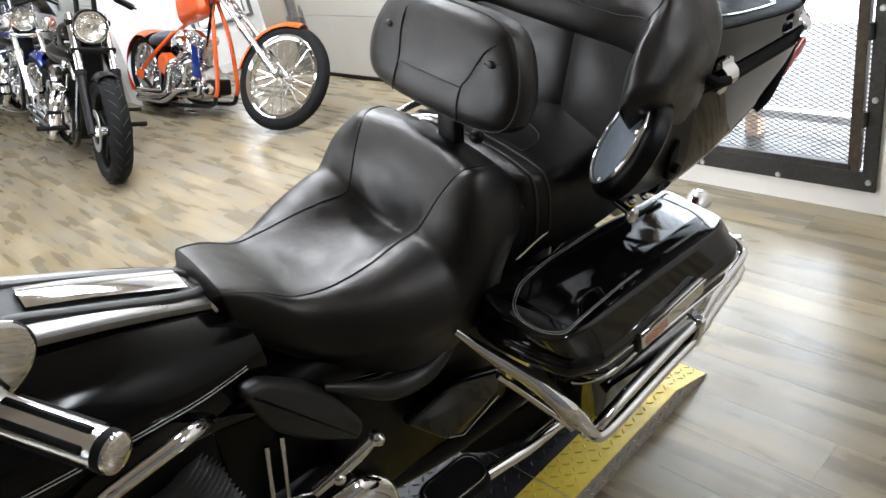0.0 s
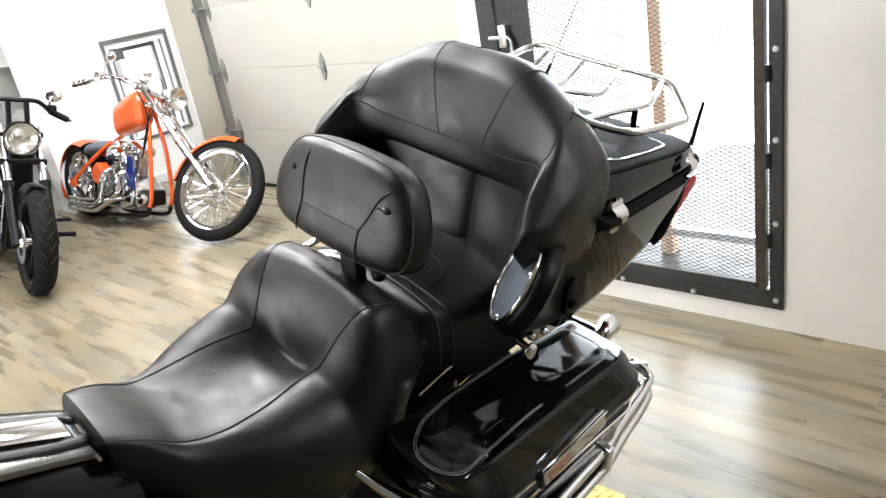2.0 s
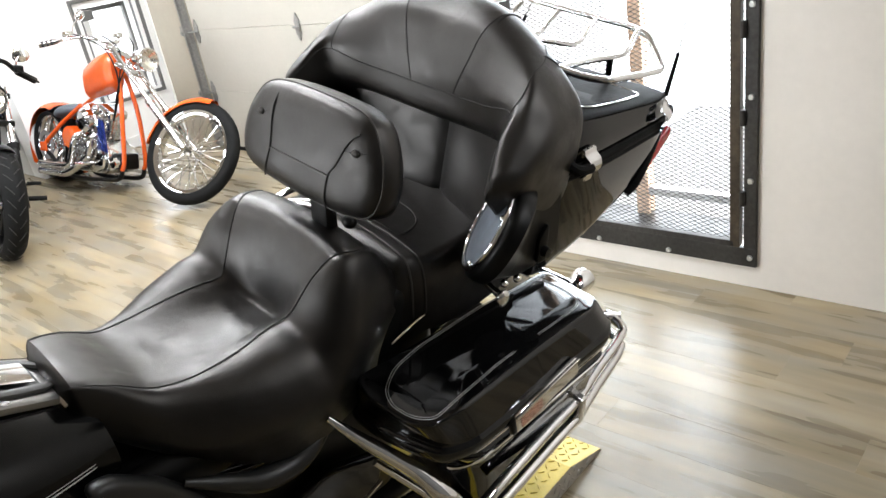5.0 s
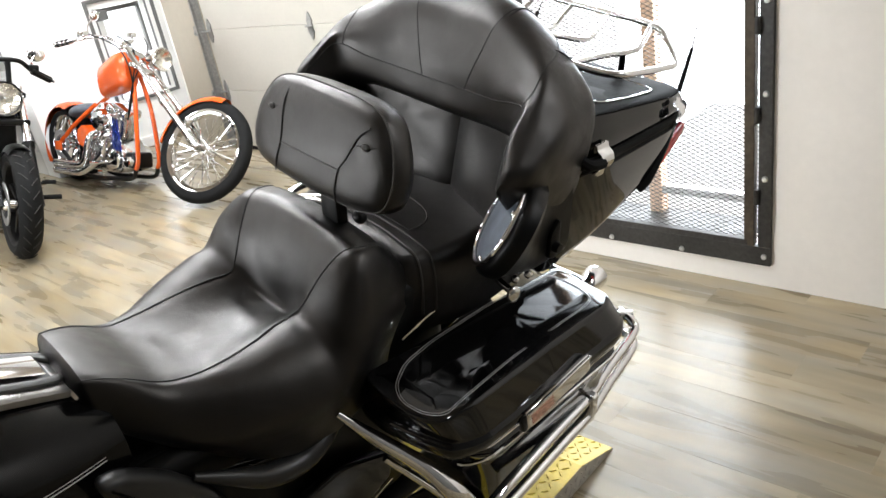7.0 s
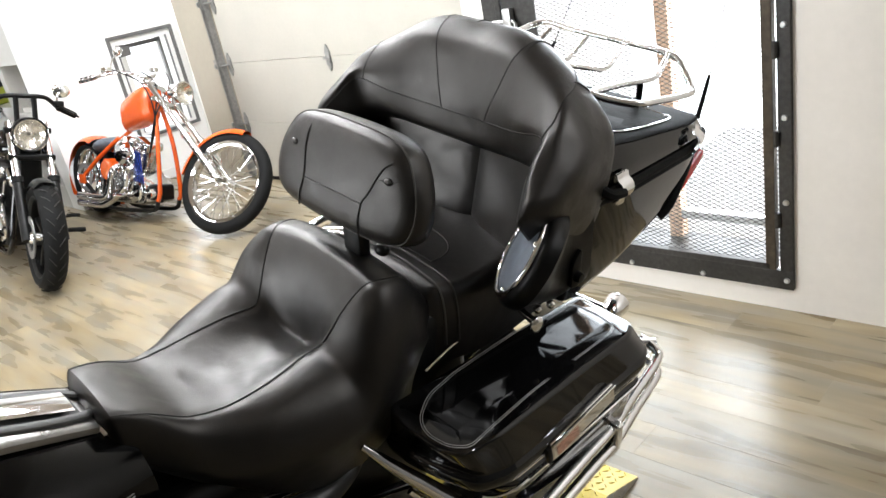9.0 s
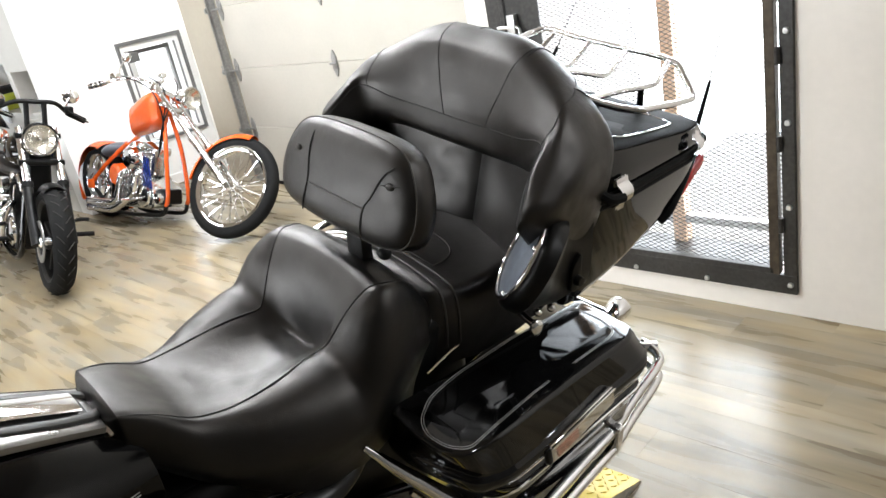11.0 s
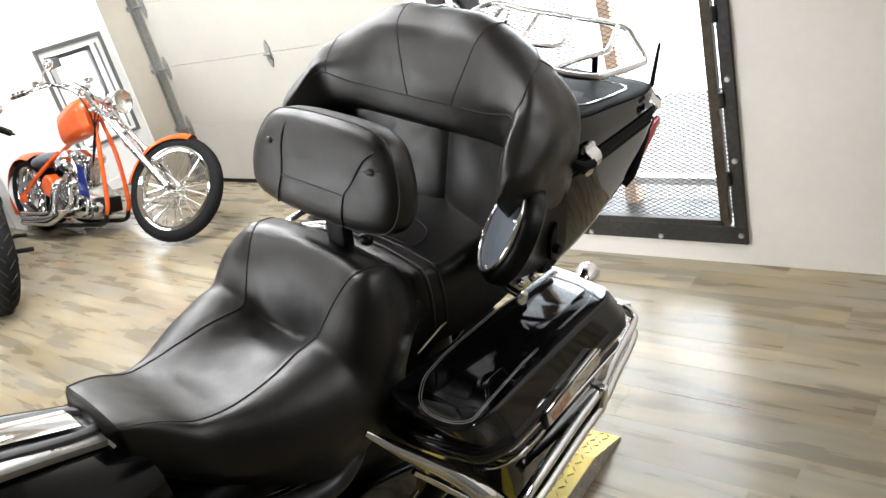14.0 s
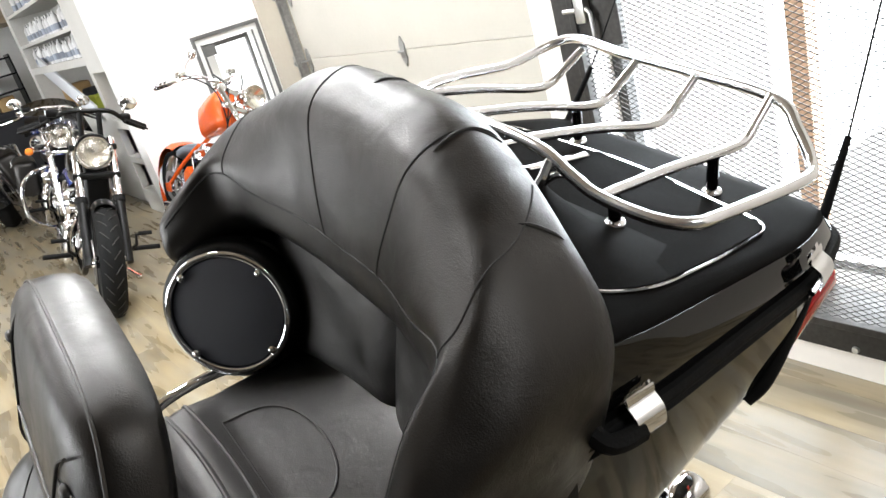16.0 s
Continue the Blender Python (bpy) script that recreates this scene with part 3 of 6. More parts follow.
STEP = 0.025
for (a, b), m in (((RX0, RX0 + 0.12), YELLOW), ((RX0 + 0.12, RX1 - 0.12), TREAD_BLACK), ((RX1 - 0.12, RX1), YELLOW)):
    spots = []
    for i in range(int((b - a) / STEP)):
        for j in range(int((RYT - 0.2) / STEP)):
            x, y = a + (i + 0.5) * STEP, 0.2 + (j + 0.5) * STEP
            z = PZ + 0.002 if y < RY1 else lerp(PZ + 0.002, 0.006, (y - RY1) / (RYT - RY1))
            spots.append(((x, y, z), (1, 0.9, 0) if (i + j) % 2 else (-1, 0.9, 0)))
    lozenges("tread_pattern", spots, m)
spots = []
for j in range(70):
    for k in range(2):
        y = 0.1 + j * STEP + 0.0125 * k
        if y < RYT and 0.014 + 0.026 * k < (PZ if y < RY1 else lerp(PZ, 0, (y - RY1) / (RYT - RY1))) - 0.008:
            spots.append(((RX1, y, 0.014 + 0.026 * k), (0, 1, 0.9) if (j + k) % 2 else (0, -1, 0.9)))
lozenges("tread_pattern", spots, TREAD_BARE, Vector((1, 0, 0)))

# ---- the touring motorcycle: local x to its left, y to its tail, z up from the ramp ----
BIKE = Matrix.Translation((-1.045, 0, PZ + 0.002)) @ pose(0, 0, 0, 0, 0, -4) @ pose(0, 0, 0, 0, 12.5, 0)
bike = thing("touring_motorcycle", BIKE, "black touring motorcycle with leather seats, saddlebags and chrome rack", "motorcycle")


def bpart(name, bm, material, parent=None, label="", smooth=True):
    return part(name, bm, material, bike if parent is None else parent, label, smooth)


def mirrored(bm):
    bmesh.ops.transform(bm, matrix=Matrix.Diagonal((-1, 1, 1, 1)), verts=bm.verts)
    bmesh.ops.reverse_faces(bm, faces=bm.faces)
    return bm


def sphere(c, rx, ry, rz, n=20, m=None, bm=None):
    prof = [(math.sin(math.pi * i / n), -math.cos(math.pi * i / n)) for i in range(n + 1)]
    prof[0], prof[-1] = (0, -1), (0, 1)
    mm = Matrix.Translation(c) @ (m or Matrix()) @ Matrix.Diagonal((rx, ry, rz, 1))
    return lathe(prof, n + 4, mm, bm)


# rider's seat: sections across x, marched along y
def seam_z(y):
    return keyed(y, (0.40, 0.960), (0.43, 0.956), (0.47, 0.938), (0.52, 0.904), (0.57, 0.893), (0.62, 0.892), (0.67, 0.894), (0.715, 0.896), (0.75, 0.895), (0.765, 0.906), (0.80, 0.962), (0.835, 0.999), (0.87, 1.000), (0.905, 0.985), (0.955, 0.915))


def seat_half(y):
    return keyed(y, (0.40, 0.076), (0.46, 0.112), (0.52, 0.155), (0.60, 0.200), (0.70, 0.228), (0.80, 0.226), (0.88, 0.200), (0.955, 0.170))


def seat_low(y):
    return keyed(y, (0.40, 0.905), (0.45, 0.840), (0.55, 0.765), (0.66, 0.715), (0.80, 0.73), (0.955, 0.78))


def seam_x(y):
    return keyed(y, (0.40, 0.065), (0.43, 0.074), (0.47, 0.083), (0.52, 0.092), (0.57, 0.101), (0.62, 0.104), (0.67, 0.102), (0.715, 0.095), (0.75, 0.091), (0.765, 0.099), (0.80, 0.116), (0.835, 0.132), (0.87, 0.145), (0.955, 0.145))


def seat_point(u, y):
    """u from -1 to 1: bottom edge, seam, seam, bottom edge."""
    s, a = (1 if u > 0 else -1), abs(u)
    zs, w, zl, sx = seam_z(y), seat_half(y), seat_low(y), seam_x(y)
    if a < 0.4:
        t = a / 0.4
        crown = keyed(y, (0.40, 0.012), (0.45, 0.006), (0.52, 0.001), (0.60, -0.010), (0.74, -0.018), (0.80, -0.008), (0.85, 0.010), (0.88, 0.014))
        fold = -0.034 * (1 + 0.35 * s * t) * math.exp(-((y - 0.768 - 0.010 * math.cos(math.pi * t / 2)) / 0.016) ** 2) * (1 - t ** 4)
        dip = fold - 0.014 * keyed(y, (0.56, 0), (0.68, 0.6), (0.755, 1), (0.80, 0.55), (0.85, 0.1), (0.9, 0))
        return Vector((s * sx * t, y, zs + (crown + dip) * (1 - t * t) - 0.0025 * max(0, (t - 0.9) * 10)))
    t = (a - 0.4) / 0.6
    ang = t * math.pi / 2
    x = sx + (w - sx) * math.sin(ang) ** 0.95
    z = zl + (zs - zl) * (max(0.0, math.cos(ang)) ** (keyed(y, (0.44, 1.7), (0.54, 1.2), (0.61, 0.78), (0.70, 0.72), (0.90, 0.80)) if s > 0 else keyed(y, (0.44, 1.9), (0.55, 1.5), (0.61, 0.78), (0.70, 0.70), (0.80, 0.74), (0.86, 1.3), (0.90, 1.6))))
    x -= max(0, t - 0.75) * 0.10
    puff = keyed(y, (0.55, 0), (0.61, 0.006), (0.68, 0.022), (0.735, 0.034), (0.78, 0.036), (0.81, 0.026), (0.85, 0.008), (0.90, 0)) * math.sin(math.pi * min(1.0, t / 0.92)) ** 1.3 * (0.25 if s > 0 else 1.0)
    return Vector((s * x, y, z + puff - 0.0025 * max(0, 1 - t * 14)))


def march(y0, y1, n, m=65):
    return [[seat_point(lerp(-1, 1, j / (m - 1)), lerp(y0, y1, i / n)) for j in range(m)] for i in range(n + 1)]


rows = march(0.424, 0.955, 110)
front = rows[0]
cap = []
for dy, f in ((-0.015, 0.20), (-0.0145, 0.45), (-0.0125, 0.66), (-0.0095, 0.81), (-0.006, 0.91), (-0.0025, 0.97)):
    cap.append([Vector((p.x * f, 0.424 + dy, 0.915 + (p.z - 0.915) * f)) for p in front])
seat = bpart("rider_seat", grid_mesh(cap + rows), LEATHER, label="black leather rider seat with stitched seams")
for s in (-1, 1):
    line = [seat_point(s * 0.4, 0.424 + 0.008 * i) + Vector((0, 0, 0.0012)) for i in range(60)]
    part("seam", tube(line, 0.0011, 6), SEAM, seat)
# Black block added to fill the gap between the seats with dark.
bpart("seat_bridge", box(-0.165, 0.178, 0.86, 1.03, 0.66, 0.90, 0.025, 3), SATIN_BLACK)
bpart("seat_pan", box(-0.15, 0.15, 0.42, 0.95, 0.70, 0.80, 0.03, 3), SATIN_BLACK)

# passenger seat with a welted strap in front
def pseat_point(c, y):
    w = keyed(y, (0.93, 0.175), (1.0, 0.195), (1.22, 0.205))
    zt = keyed(y, (0.93, 0.900), (0.96, 0.938), (1.04, 0.930), (1.15, 0.932), (1.24, 0.950))
    a = abs(c)
    if a < 0.7:
        return Vector((math.copysign(w * 0.82 * a / 0.7, c), y, zt + 0.008 * (1 - (a / 0.7) ** 2)))
    ang = (a - 0.7) / 0.3 * math.pi / 2
    return Vector((math.copysign(w * (0.82 + 0.18 * math.sin(ang)), c), y, zt - 0.15 * (1 - max(0, math.cos(ang)) ** 0.6)))


pseat = bpart("passenger_seat", grid_mesh([[pseat_point(lerp(-1, 1, j / 50), lerp(0.93, 1.24, i / 30)) for j in range(51)] for i in range(31)]), LEATHER, label="black leather passenger seat with a stitched loop")
for dy, r in ((0.962, 0.0032), (0.988, 0.0026)):
    part("welt", tube([pseat_point(lerp(-0.98, 0.98, i / 40), dy + 0.02 * math.cos(math.pi * (i / 40 - 0.5))) + Vector((0, 0, 0.001)) for i in range(41)], r, 8), PIPING, pseat)
loop = []
for i in range(41):
    ph = lerp(-0.5, 0.5, i / 40) * math.pi
    loop.append(pseat_point(-0.02 + 0.42 * math.sin(ph), 1.022 + 0.085 * math.cos(ph) ** 0.6) + Vector((0, 0, 0.001)))
part("stitching", tube(loop, 0.0016, 6), PIPING, pseat)
part("stitching", tube([pseat_point(lerp(-0.44, 0.40, i / 20), 1.022) + Vector((0, 0, 0.001)) for i in range(21)], 0.001, 6), SEAM, pseat)

# two soft lumbar panels under the backrest, meeting in a crease
for x0, x1 in ((-0.205, 0.036), (0.034, 0.262)):
    rows = []
    for i in range(21):
        t = i / 20
        row = []
        for j in range(21):
            c = 2 * j / 20 - 1
            x = lerp(x0, x1, j / 20)
            z = lerp(0.915, 1.150, t) - 0.004 * math.sin(9 * x + 3 * t)
            edge = (1 - 0.42 * abs(c) ** 6) * max(0.0, 1 - abs(2 * t - 1) ** 8) ** 0.6
            puff = 0.034 * edge + 0.0022 * math.sin(38 * z + 22 * x) * (1 - c * c)
            row.append(Vector((x, 1.222 + 0.22 * (z - 1.0) - 0.9 * x * x - puff, z)))
        rows.append(row)
    back = [[p + Vector((0, 0.03, 0)) for p in r] for r in rows]
    bm = grid_mesh(rows)
    merge(bm, grid_mesh(back))
    bpart("lumbar_pad", bm, LEATHER)
bpart("lumbar_base", box(-0.20, 0.20, 1.222, 1.26, 0.90, 1.10, 0.01), SATIN_BLACK)

# wrap-round passenger backrest: seven guide lines from the middle to the wing, mirrored
GUIDE = (
    ((0, 1.335, 1.255), (0.11, 1.330, 1.245), (0.222, 1.308, 1.195), (0.297, 1.283, 1.140), (0.308, 1.215, 1.052), (0.306, 1.140, 1.030)),
    ((0, 1.290, 1.306), (0.10, 1.288, 1.302), (0.205, 1.272, 1.256), (0.284, 1.240, 1.194), (0.319, 1.172, 1.148), (0.320, 1.108, 1.112)),
    ((0, 1.234, 1.288), (0.105, 1.226, 1.285), (0.195, 1.216, 1.258), (0.259, 1.194, 1.228), (0.294, 1.134, 1.170), (0.306, 1.080, 1.126)),
    ((0, 1.205, 1.228), (0.10, 1.199, 1.228), (0.186, 1.176, 1.216), (0.254, 1.160, 1.208), (0.272, 1.105, 1.164), (0.291, 1.058, 1.121)),
    ((0, 1.187, 1.156), (0.085, 1.185, 1.158), (0.17, 1.163, 1.170), (0.243, 1.145, 1.184), (0.259, 1.095, 1.150), (0.279, 1.052, 1.107)),
    ((0, 1.196, 1.096), (0.085, 1.194, 1.098), (0.165, 1.180, 1.106), (0.226, 1.152, 1.114), (0.252, 1.097, 1.090), (0.270, 1.060, 1.074)),
    ((0, 1.300, 1.085), (0.10, 1.300, 1.085), (0.20, 1.288, 1.075), (0.272, 1.250, 1.000), (0.292, 1.185, 0.975), (0.292, 1.120, 0.990)),
)


FAR_CUT = 4


def wrap_line(v):
    """Points along the horseshoe at guide v, from the right wing to the left."""
    half = catmull(GUIDE[v], 8)
    puff = (0.006, 0.006, 0.004, 0, 0, 0, 0)[v]
    return [Vector((-p.x, p.y, p.z + puff * math.exp(-((p.x - 0.14) / 0.06) ** 2))) for p in half[:-FAR_CUT][:0:-1]] + half


lines = [wrap_line(v) for v in range(7)]
rings = [catmull([l[i] for l in lines], 7, True) for i in range(len(lines[0]))]
for turn in range(3):
    k, old = len(rings[0]), rings
    rings = [old[0]] + [[0.5 * old[i][j] + 0.17 * (old[i - 1][j] + old[i + 1][j]) + 0.08 * (old[i][j - 1] + old[i][(j + 1) % k]) for j in range(k)] for i in range(1, len(old) - 1)] + [old[-1]]


def shrunk(ring, f, push):
    c = sum(ring, Vector()) / len(ring)
    return [c + (p - c) * f + push for p in ring]


ends = []
for a, b in ((0, 1), (-1, -2)):
    d = (sum(rings[a], Vector()) - sum(rings[b], Vector())).normalized()
    ends.append([shrunk(rings[a], f, d * g) for f, g in ((0.93, 0.010), (0.78, 0.020), (0.5, 0.027))])
wrap = bpart("passenger_backrest", grid_mesh(ends[0][::-1] + rings + ends[1], close_v=True, cap=True), LEATHER, label="black padded wrap-round leather passenger backrest")


def wrap_at(i, j):
    """Surface point at station i and ring place j, both whole or between."""
    r = rings[max(0, min(len(rings) - 1, int(round(i))))]
    return r[int(round(j)) % len(r)]


crease = [wrap_at(i, 28) for i in range(len(rings))]
part("seam", tube(crease, 0.0014, 6), SEAM, wrap)
part("stitching", tube([p + Vector((0, 0.001, -0.006)) for p in crease[8:-8]], 0.0008, 6), PIPING, wrap)
MID = (len(rings) - 1 - FAR_CUT) // 2


def up_seam(i0, i1, bend=1.0):
    n = 26
    out = []
    for k in range(n + 1):
        fi, fj = max(1.0, min(len(rings) - 2.001, lerp(i0, i1, (k / n) ** bend))), lerp(28, 4, k / n)
        i, j = int(fi), int(fj)
        a = rings[i][j].lerp(rings[i][j + 1], fj - j)
        out.append(a.lerp(rings[i + 1][j].lerp(rings[i + 1][j + 1], fj - j), fi - i))
    return out


for i0, i1, bend in ((MID - 4, MID - 8, 1), (MID + 7, MID + 10.5, 1), (MID + 24, MID + 14, 2.6), (MID - 22, MID - 19, 1)):
    ks = up_seam(i0, i1, bend)
    part("seam", tube(ks, 0.0012, 6), SEAM, wrap)
# small tucks on top
for i, l in ((MID - 2, 6), (MID + 10, 9), (MID + 18, 6)):
    part("tuck", tube([wrap_at(i, 4 + k) for k in range(l)], [0.0006] + [0.0022] * (l - 2) + [0.0006], 6), SEAM, wrap)

# rider backrest pad
PADM = pose(0.043, 0.903, 1.138, -19, 0, 0) @ Matrix.Diagonal((0.985, 1.0, 1.03, 1.0))
PADO = [(p.x, p.y) for p in catmull([(x, z, 0) for x, z in ((-0.189, -0.030), (-0.178, 0.034), (-0.126, 0.083), (0.0, 0.093), (0.118, 0.084), (0.166, 0.034), (0.179, -0.030), (0.142, -0.070), (0.0, -0.080), (-0.150, -0.070))], 6, True)]


def pad_ring(d, f, g=None):
    g = f if g is None else g
    return [PADM @ Vector((x * f, d, z * g)) for x, z in PADO]


prow = [pad_ring(-0.041, 0.30), pad_ring(-0.0405, 0.55), pad_ring(-0.0385, 0.72), pad_ring(-0.035, 0.84), pad_ring(-0.029, 0.92), pad_ring(-0.020, 0.97), pad_ring(-0.006, 0.995), pad_ring(0.008, 1.0), pad_ring(0.020, 0.985), pad_ring(0.028, 0.94), pad_ring(0.032, 0.8), pad_ring(0.033, 0.5)]
backrest = bpart("rider_backrest", grid_mesh(prow, close_v=True, cap=True), LEATHER, label="black leather rider backrest pad with buttons")
part("welt", tube(pad_ring(-0.020, 0.972), 0.0016, 8, True), PIPING, backrest)


def pad_face(x, z):
    f = max(abs(x) / 0.175, abs(z) / 0.082)
    return PADM @ Vector((x, -0.0415 + 0.0035 * (max(0, f - 0.5) / 0.25) ** 2, z))


for pts in ([(-0.085, 0.082), (-0.088, 0.03), (-0.082, -0.02), (-0.092, -0.072)], [(0.125, 0.058), (0.105, 0.040), (0.085, 0.0), (0.072, -0.022), (0.072, -0.074)]):
    part("seam", tube([pad_face(p.x, p.z) for p in catmull([(x, 0, z) for x, z in pts], 8)], 0.0014, 6), SEAM, backrest)
part("stitching", tube([pad_face(lerp(-0.082, 0.072, i / 16), -0.021) for i in range(17)], 0.0017, 6), PIPING, backrest)
for x, z in ((-0.122, 0.028), (0.122, 0.028)):
    part("button", sphere(pad_face(x, z) + Vector((0, 0.001, 0)), 0.009, 0.005, 0.006, 12), LEATHER, backrest)
    for a in (20, 190):
        d = Vector((math.cos(radians(a)), 0, math.sin(radians(a))))
        part("tuck", tube([pad_face(x + d.x * s, z + d.z * s * 0.7) + Vector((0, 0.001, 0)) for s in (0.004, 0.012, 0.024)], [0.0014, 0.0010, 0.0003], 6), SEAM, backrest)
part("post", box(0.03, 0.075, 0.875, 0.90, 0.94, 1.06, 0.006), SATIN_BLACK, backrest)
part("post_knob", sphere((0.098, 0.905, 1.02), 0.014, 0.012, 0.012, 12), SATIN_BLACK, backrest)
part("grab_cap", tube([(-0.07, 0.905, 0.985), (-0.02, 0.915, 1.0), (0.02, 0.915, 1.0)], 0.014, 10, smooth=4), ALLOY, backrest)

# saddlebags: a plan outline with a cut front corner at the rim, and another at the top of the lid
RIM_PLAN = rounded([(0.190, 0.800), (0.258, 0.798), (0.325, 0.814), (0.383, 0.834), (0.405, 0.885), (0.406, 1.06), (0.404, 1.290), (0.375, 1.338), (0.200, 1.345)], 0.022, 5)
TOP_PLAN = rounded([(0.205, 0.800), (0.262, 0.787), (0.335, 0.786), (0.378, 0.808), (0.386, 0.880), (0.384, 1.06), (0.378, 1.268), (0.352, 1.316), (0.215, 1.325)], 0.022, 5)


def lid_top_z(y):
    return 0.803 - 0.030 * (y - 0.82) - 0.55 * max(0.0, y - 1.12) ** 2


def rim_z(y):
    return 0.734 - 0.022 * (y - 0.84)


def bag_ring(f, inset=0.0, down=0.0, back=0.0):
    """f from the rim (0) to the top (1); inset along the outline's normals; down and back from the rim."""
    plan = [Vector(a).lerp(Vector(b), f) for a, b in zip(RIM_PLAN, TOP_PLAN)]
    k, out = len(plan), []
    for i in range(k):
        d = plan[(i + 1) % k] - plan[i - 1]
        p = plan[i] + Vector((-d.y, d.x)).normalized() * inset
        out.append(Vector((p.x, p.y + back * max(0.0, (1.05 - p.y) / 0.25), lerp(rim_z(p.y), lid_top_z(p.y), f) - down)))
    return out


def stripe(inset):
    pts = rounded([(0.224, 0.940), (0.235, 0.866), (0.266, 0.817), (0.300, 0.800), (0.345, 0.805), (0.372, 0.828), (0.366, 0.880), (0.357, 1.000), (0.353, 1.236), (0.343, 1.268), (0.300, 1.284), (0.232, 1.280), (0.222, 1.10)], 0.020, 6)
    cx, cy = 0.30, 1.05
    return [Vector((cx + (x - cx) * (1 - inset / 0.07), cy + (y - cy) * (1 - inset / 0.24), lid_top_z(cy + (y - cy) * (1 - inset / 0.24)) + 0.0004)) for x, y in pts]


def saddlebag(flip):
    m = (lambda b: moved(mirrored(b), pose(0.035, 0.045, -0.01))) if flip else (lambda b: b)
    lid_rings = [bag_ring(0, f, d) for f, d in ((0.010, 0.036), (0.002, 0.034), (-0.001, 0.030), (-0.004, 0.018), (-0.004, 0.010), (0.0, 0.004), (0.004, 0.001), (0.005, -0.002))]
    lid_rings += [bag_ring(f, g) for f, g in ((0.10, 0.0045), (0.88, 0.001), (0.94, 0.0012), (0.985, 0.0035), (1.0, 0.007), (1.0, 0.016), (1.0, 0.05))]
    lid = bpart("saddlebag_lid", m(grid_mesh(lid_rings, close_v=True, cap=True)), GLOSS_BLACK, label="gloss black saddlebag lid with silver pinstripe")
    if not flip:
        for f, r in ((0.0, 0.0005), (0.0038, 0.0004)):
            part("pinstripe", tube(stripe(f), r, 6, True), PINSTRIPE, lid)
    body = bpart("saddlebag", m(grid_mesh([bag_ring(0, f, d, b) for f, d, b in ((0.085, 0.33, 0.16), (0.07, 0.315, 0.15), (0.050, 0.27, 0.14), (0.034, 0.21, 0.12), (0.022, 0.13, 0.09), (0.014, 0.09, 0.07), (0.008, 0.082, 0.06), (0.008, 0.062, 0.04), (0.014, 0.056, 0.02), (0.014, 0.034, 0.01))], close_v=True, cap=True)), GLOSS_BLACK, label="gloss black hard saddlebag")
    if not flip:
        for f, d, r in ((0.008, 0.045, 0.0028), (0.006, 0.071, 0.0034)):
            part("trim_strip", tube([p for p in bag_ring(0, f, d, 0.03) if 0.86 < p.y < 1.30 and p.x > 0.30], r, 8), CHROME, body)
        place = pose(0.4045, 1.077, 0.7115, 4, -8, 0.8)
        part("latch_plate", moved(box(0, 0.012, -0.094, 0.094, -0.0185, 0.0185, 0.004, 3), place), CHROME, body, "chrome saddlebag latch plate")
        part("reflector", moved(box(0.0115, 0.0145, -0.083, -0.022, -0.013, 0.010, 0.0012, 2), place), mat("red_chrome", (0.75, 0.45, 0.38), 0.12, 0.8), body, "red reflector strip")
        part("latch_lip", moved(box(0.010, 0.017, -0.094, 0.094, 0.0125, 0.0185, 0.002, 2), place), CHROME, body)
        part("hinge_tab", moved(box(-0.002, 0.010, -0.104, -0.092, -0.020, 0.012, 0.003, 2), place), SATIN_BLACK, body)
    return lid


saddlebag(False)
saddlebag(True)
# chrome fender trim beside the bag, seen past the lid
for s in (1, -1):
    bpart("fender_trim", tube([(s * 0.19, 0.905, 0.805), (s * 0.19, 0.973, 0.822), (s * 0.19, 1.048, 0.829), (s * 0.19, 1.095, 0.828), (s * 0.19, 1.150, 0.812)], 0.0024, 8, smooth=6), CHROME)
frow = []
for i in range(25):
    a = lerp(-10, 150, i / 24)
    frow.append([Vector((x, 1.12 - 0.40 * math.cos(radians(a + 15)), 0.36 + 0.44 * math.sin(radians(a + 15)) - 0.6 * x * x)) for x in [lerp(-0.12, 0.12, j / 10) for j in range(11)]])
bpart("rear_fender", grid_mesh(frow), GLOSS_BLACK)
bpart("seat_rail", tube([(-0.235, 0.93, 0.885), (-0.238, 0.985, 0.905), (-0.236, 1.06, 0.908), (-0.225, 1.12, 0.895)], 0.0075, 10, smooth=4), CHROME, label="chrome rail beside the passenger seat")

# saddlebag guard rails
def rail(pts, r=0.0125):
    return tube(pts, r, 12, smooth=6)


guard_rails = bpart("saddlebag_guard", rail([(0.28, 1.490, 0.588), (0.322, 1.488, 0.580), (0.340, 1.465, 0.568), (0.356, 1.35, 0.553), (0.376, 1.247, 0.549), (0.382, 1.15, 0.545), (0.394, 0.99, 0.540), (0.398, 0.925, 0.532), (0.397, 0.912, 0.524)], 0.0115), CHROME, label="chrome saddlebag guard rails")
part("rail", rail([(0.29, 1.490, 0.540), (0.328, 1.484, 0.534), (0.345, 1.460, 0.526), (0.364, 1.34, 0.510), (0.383, 1.247, 0.506), (0.390, 1.14, 0.502), (0.402, 0.97, 0.496), (0.404, 0.915, 0.500), (0.399, 0.902, 0.510)], 0.0115), CHROME, guard_rails)
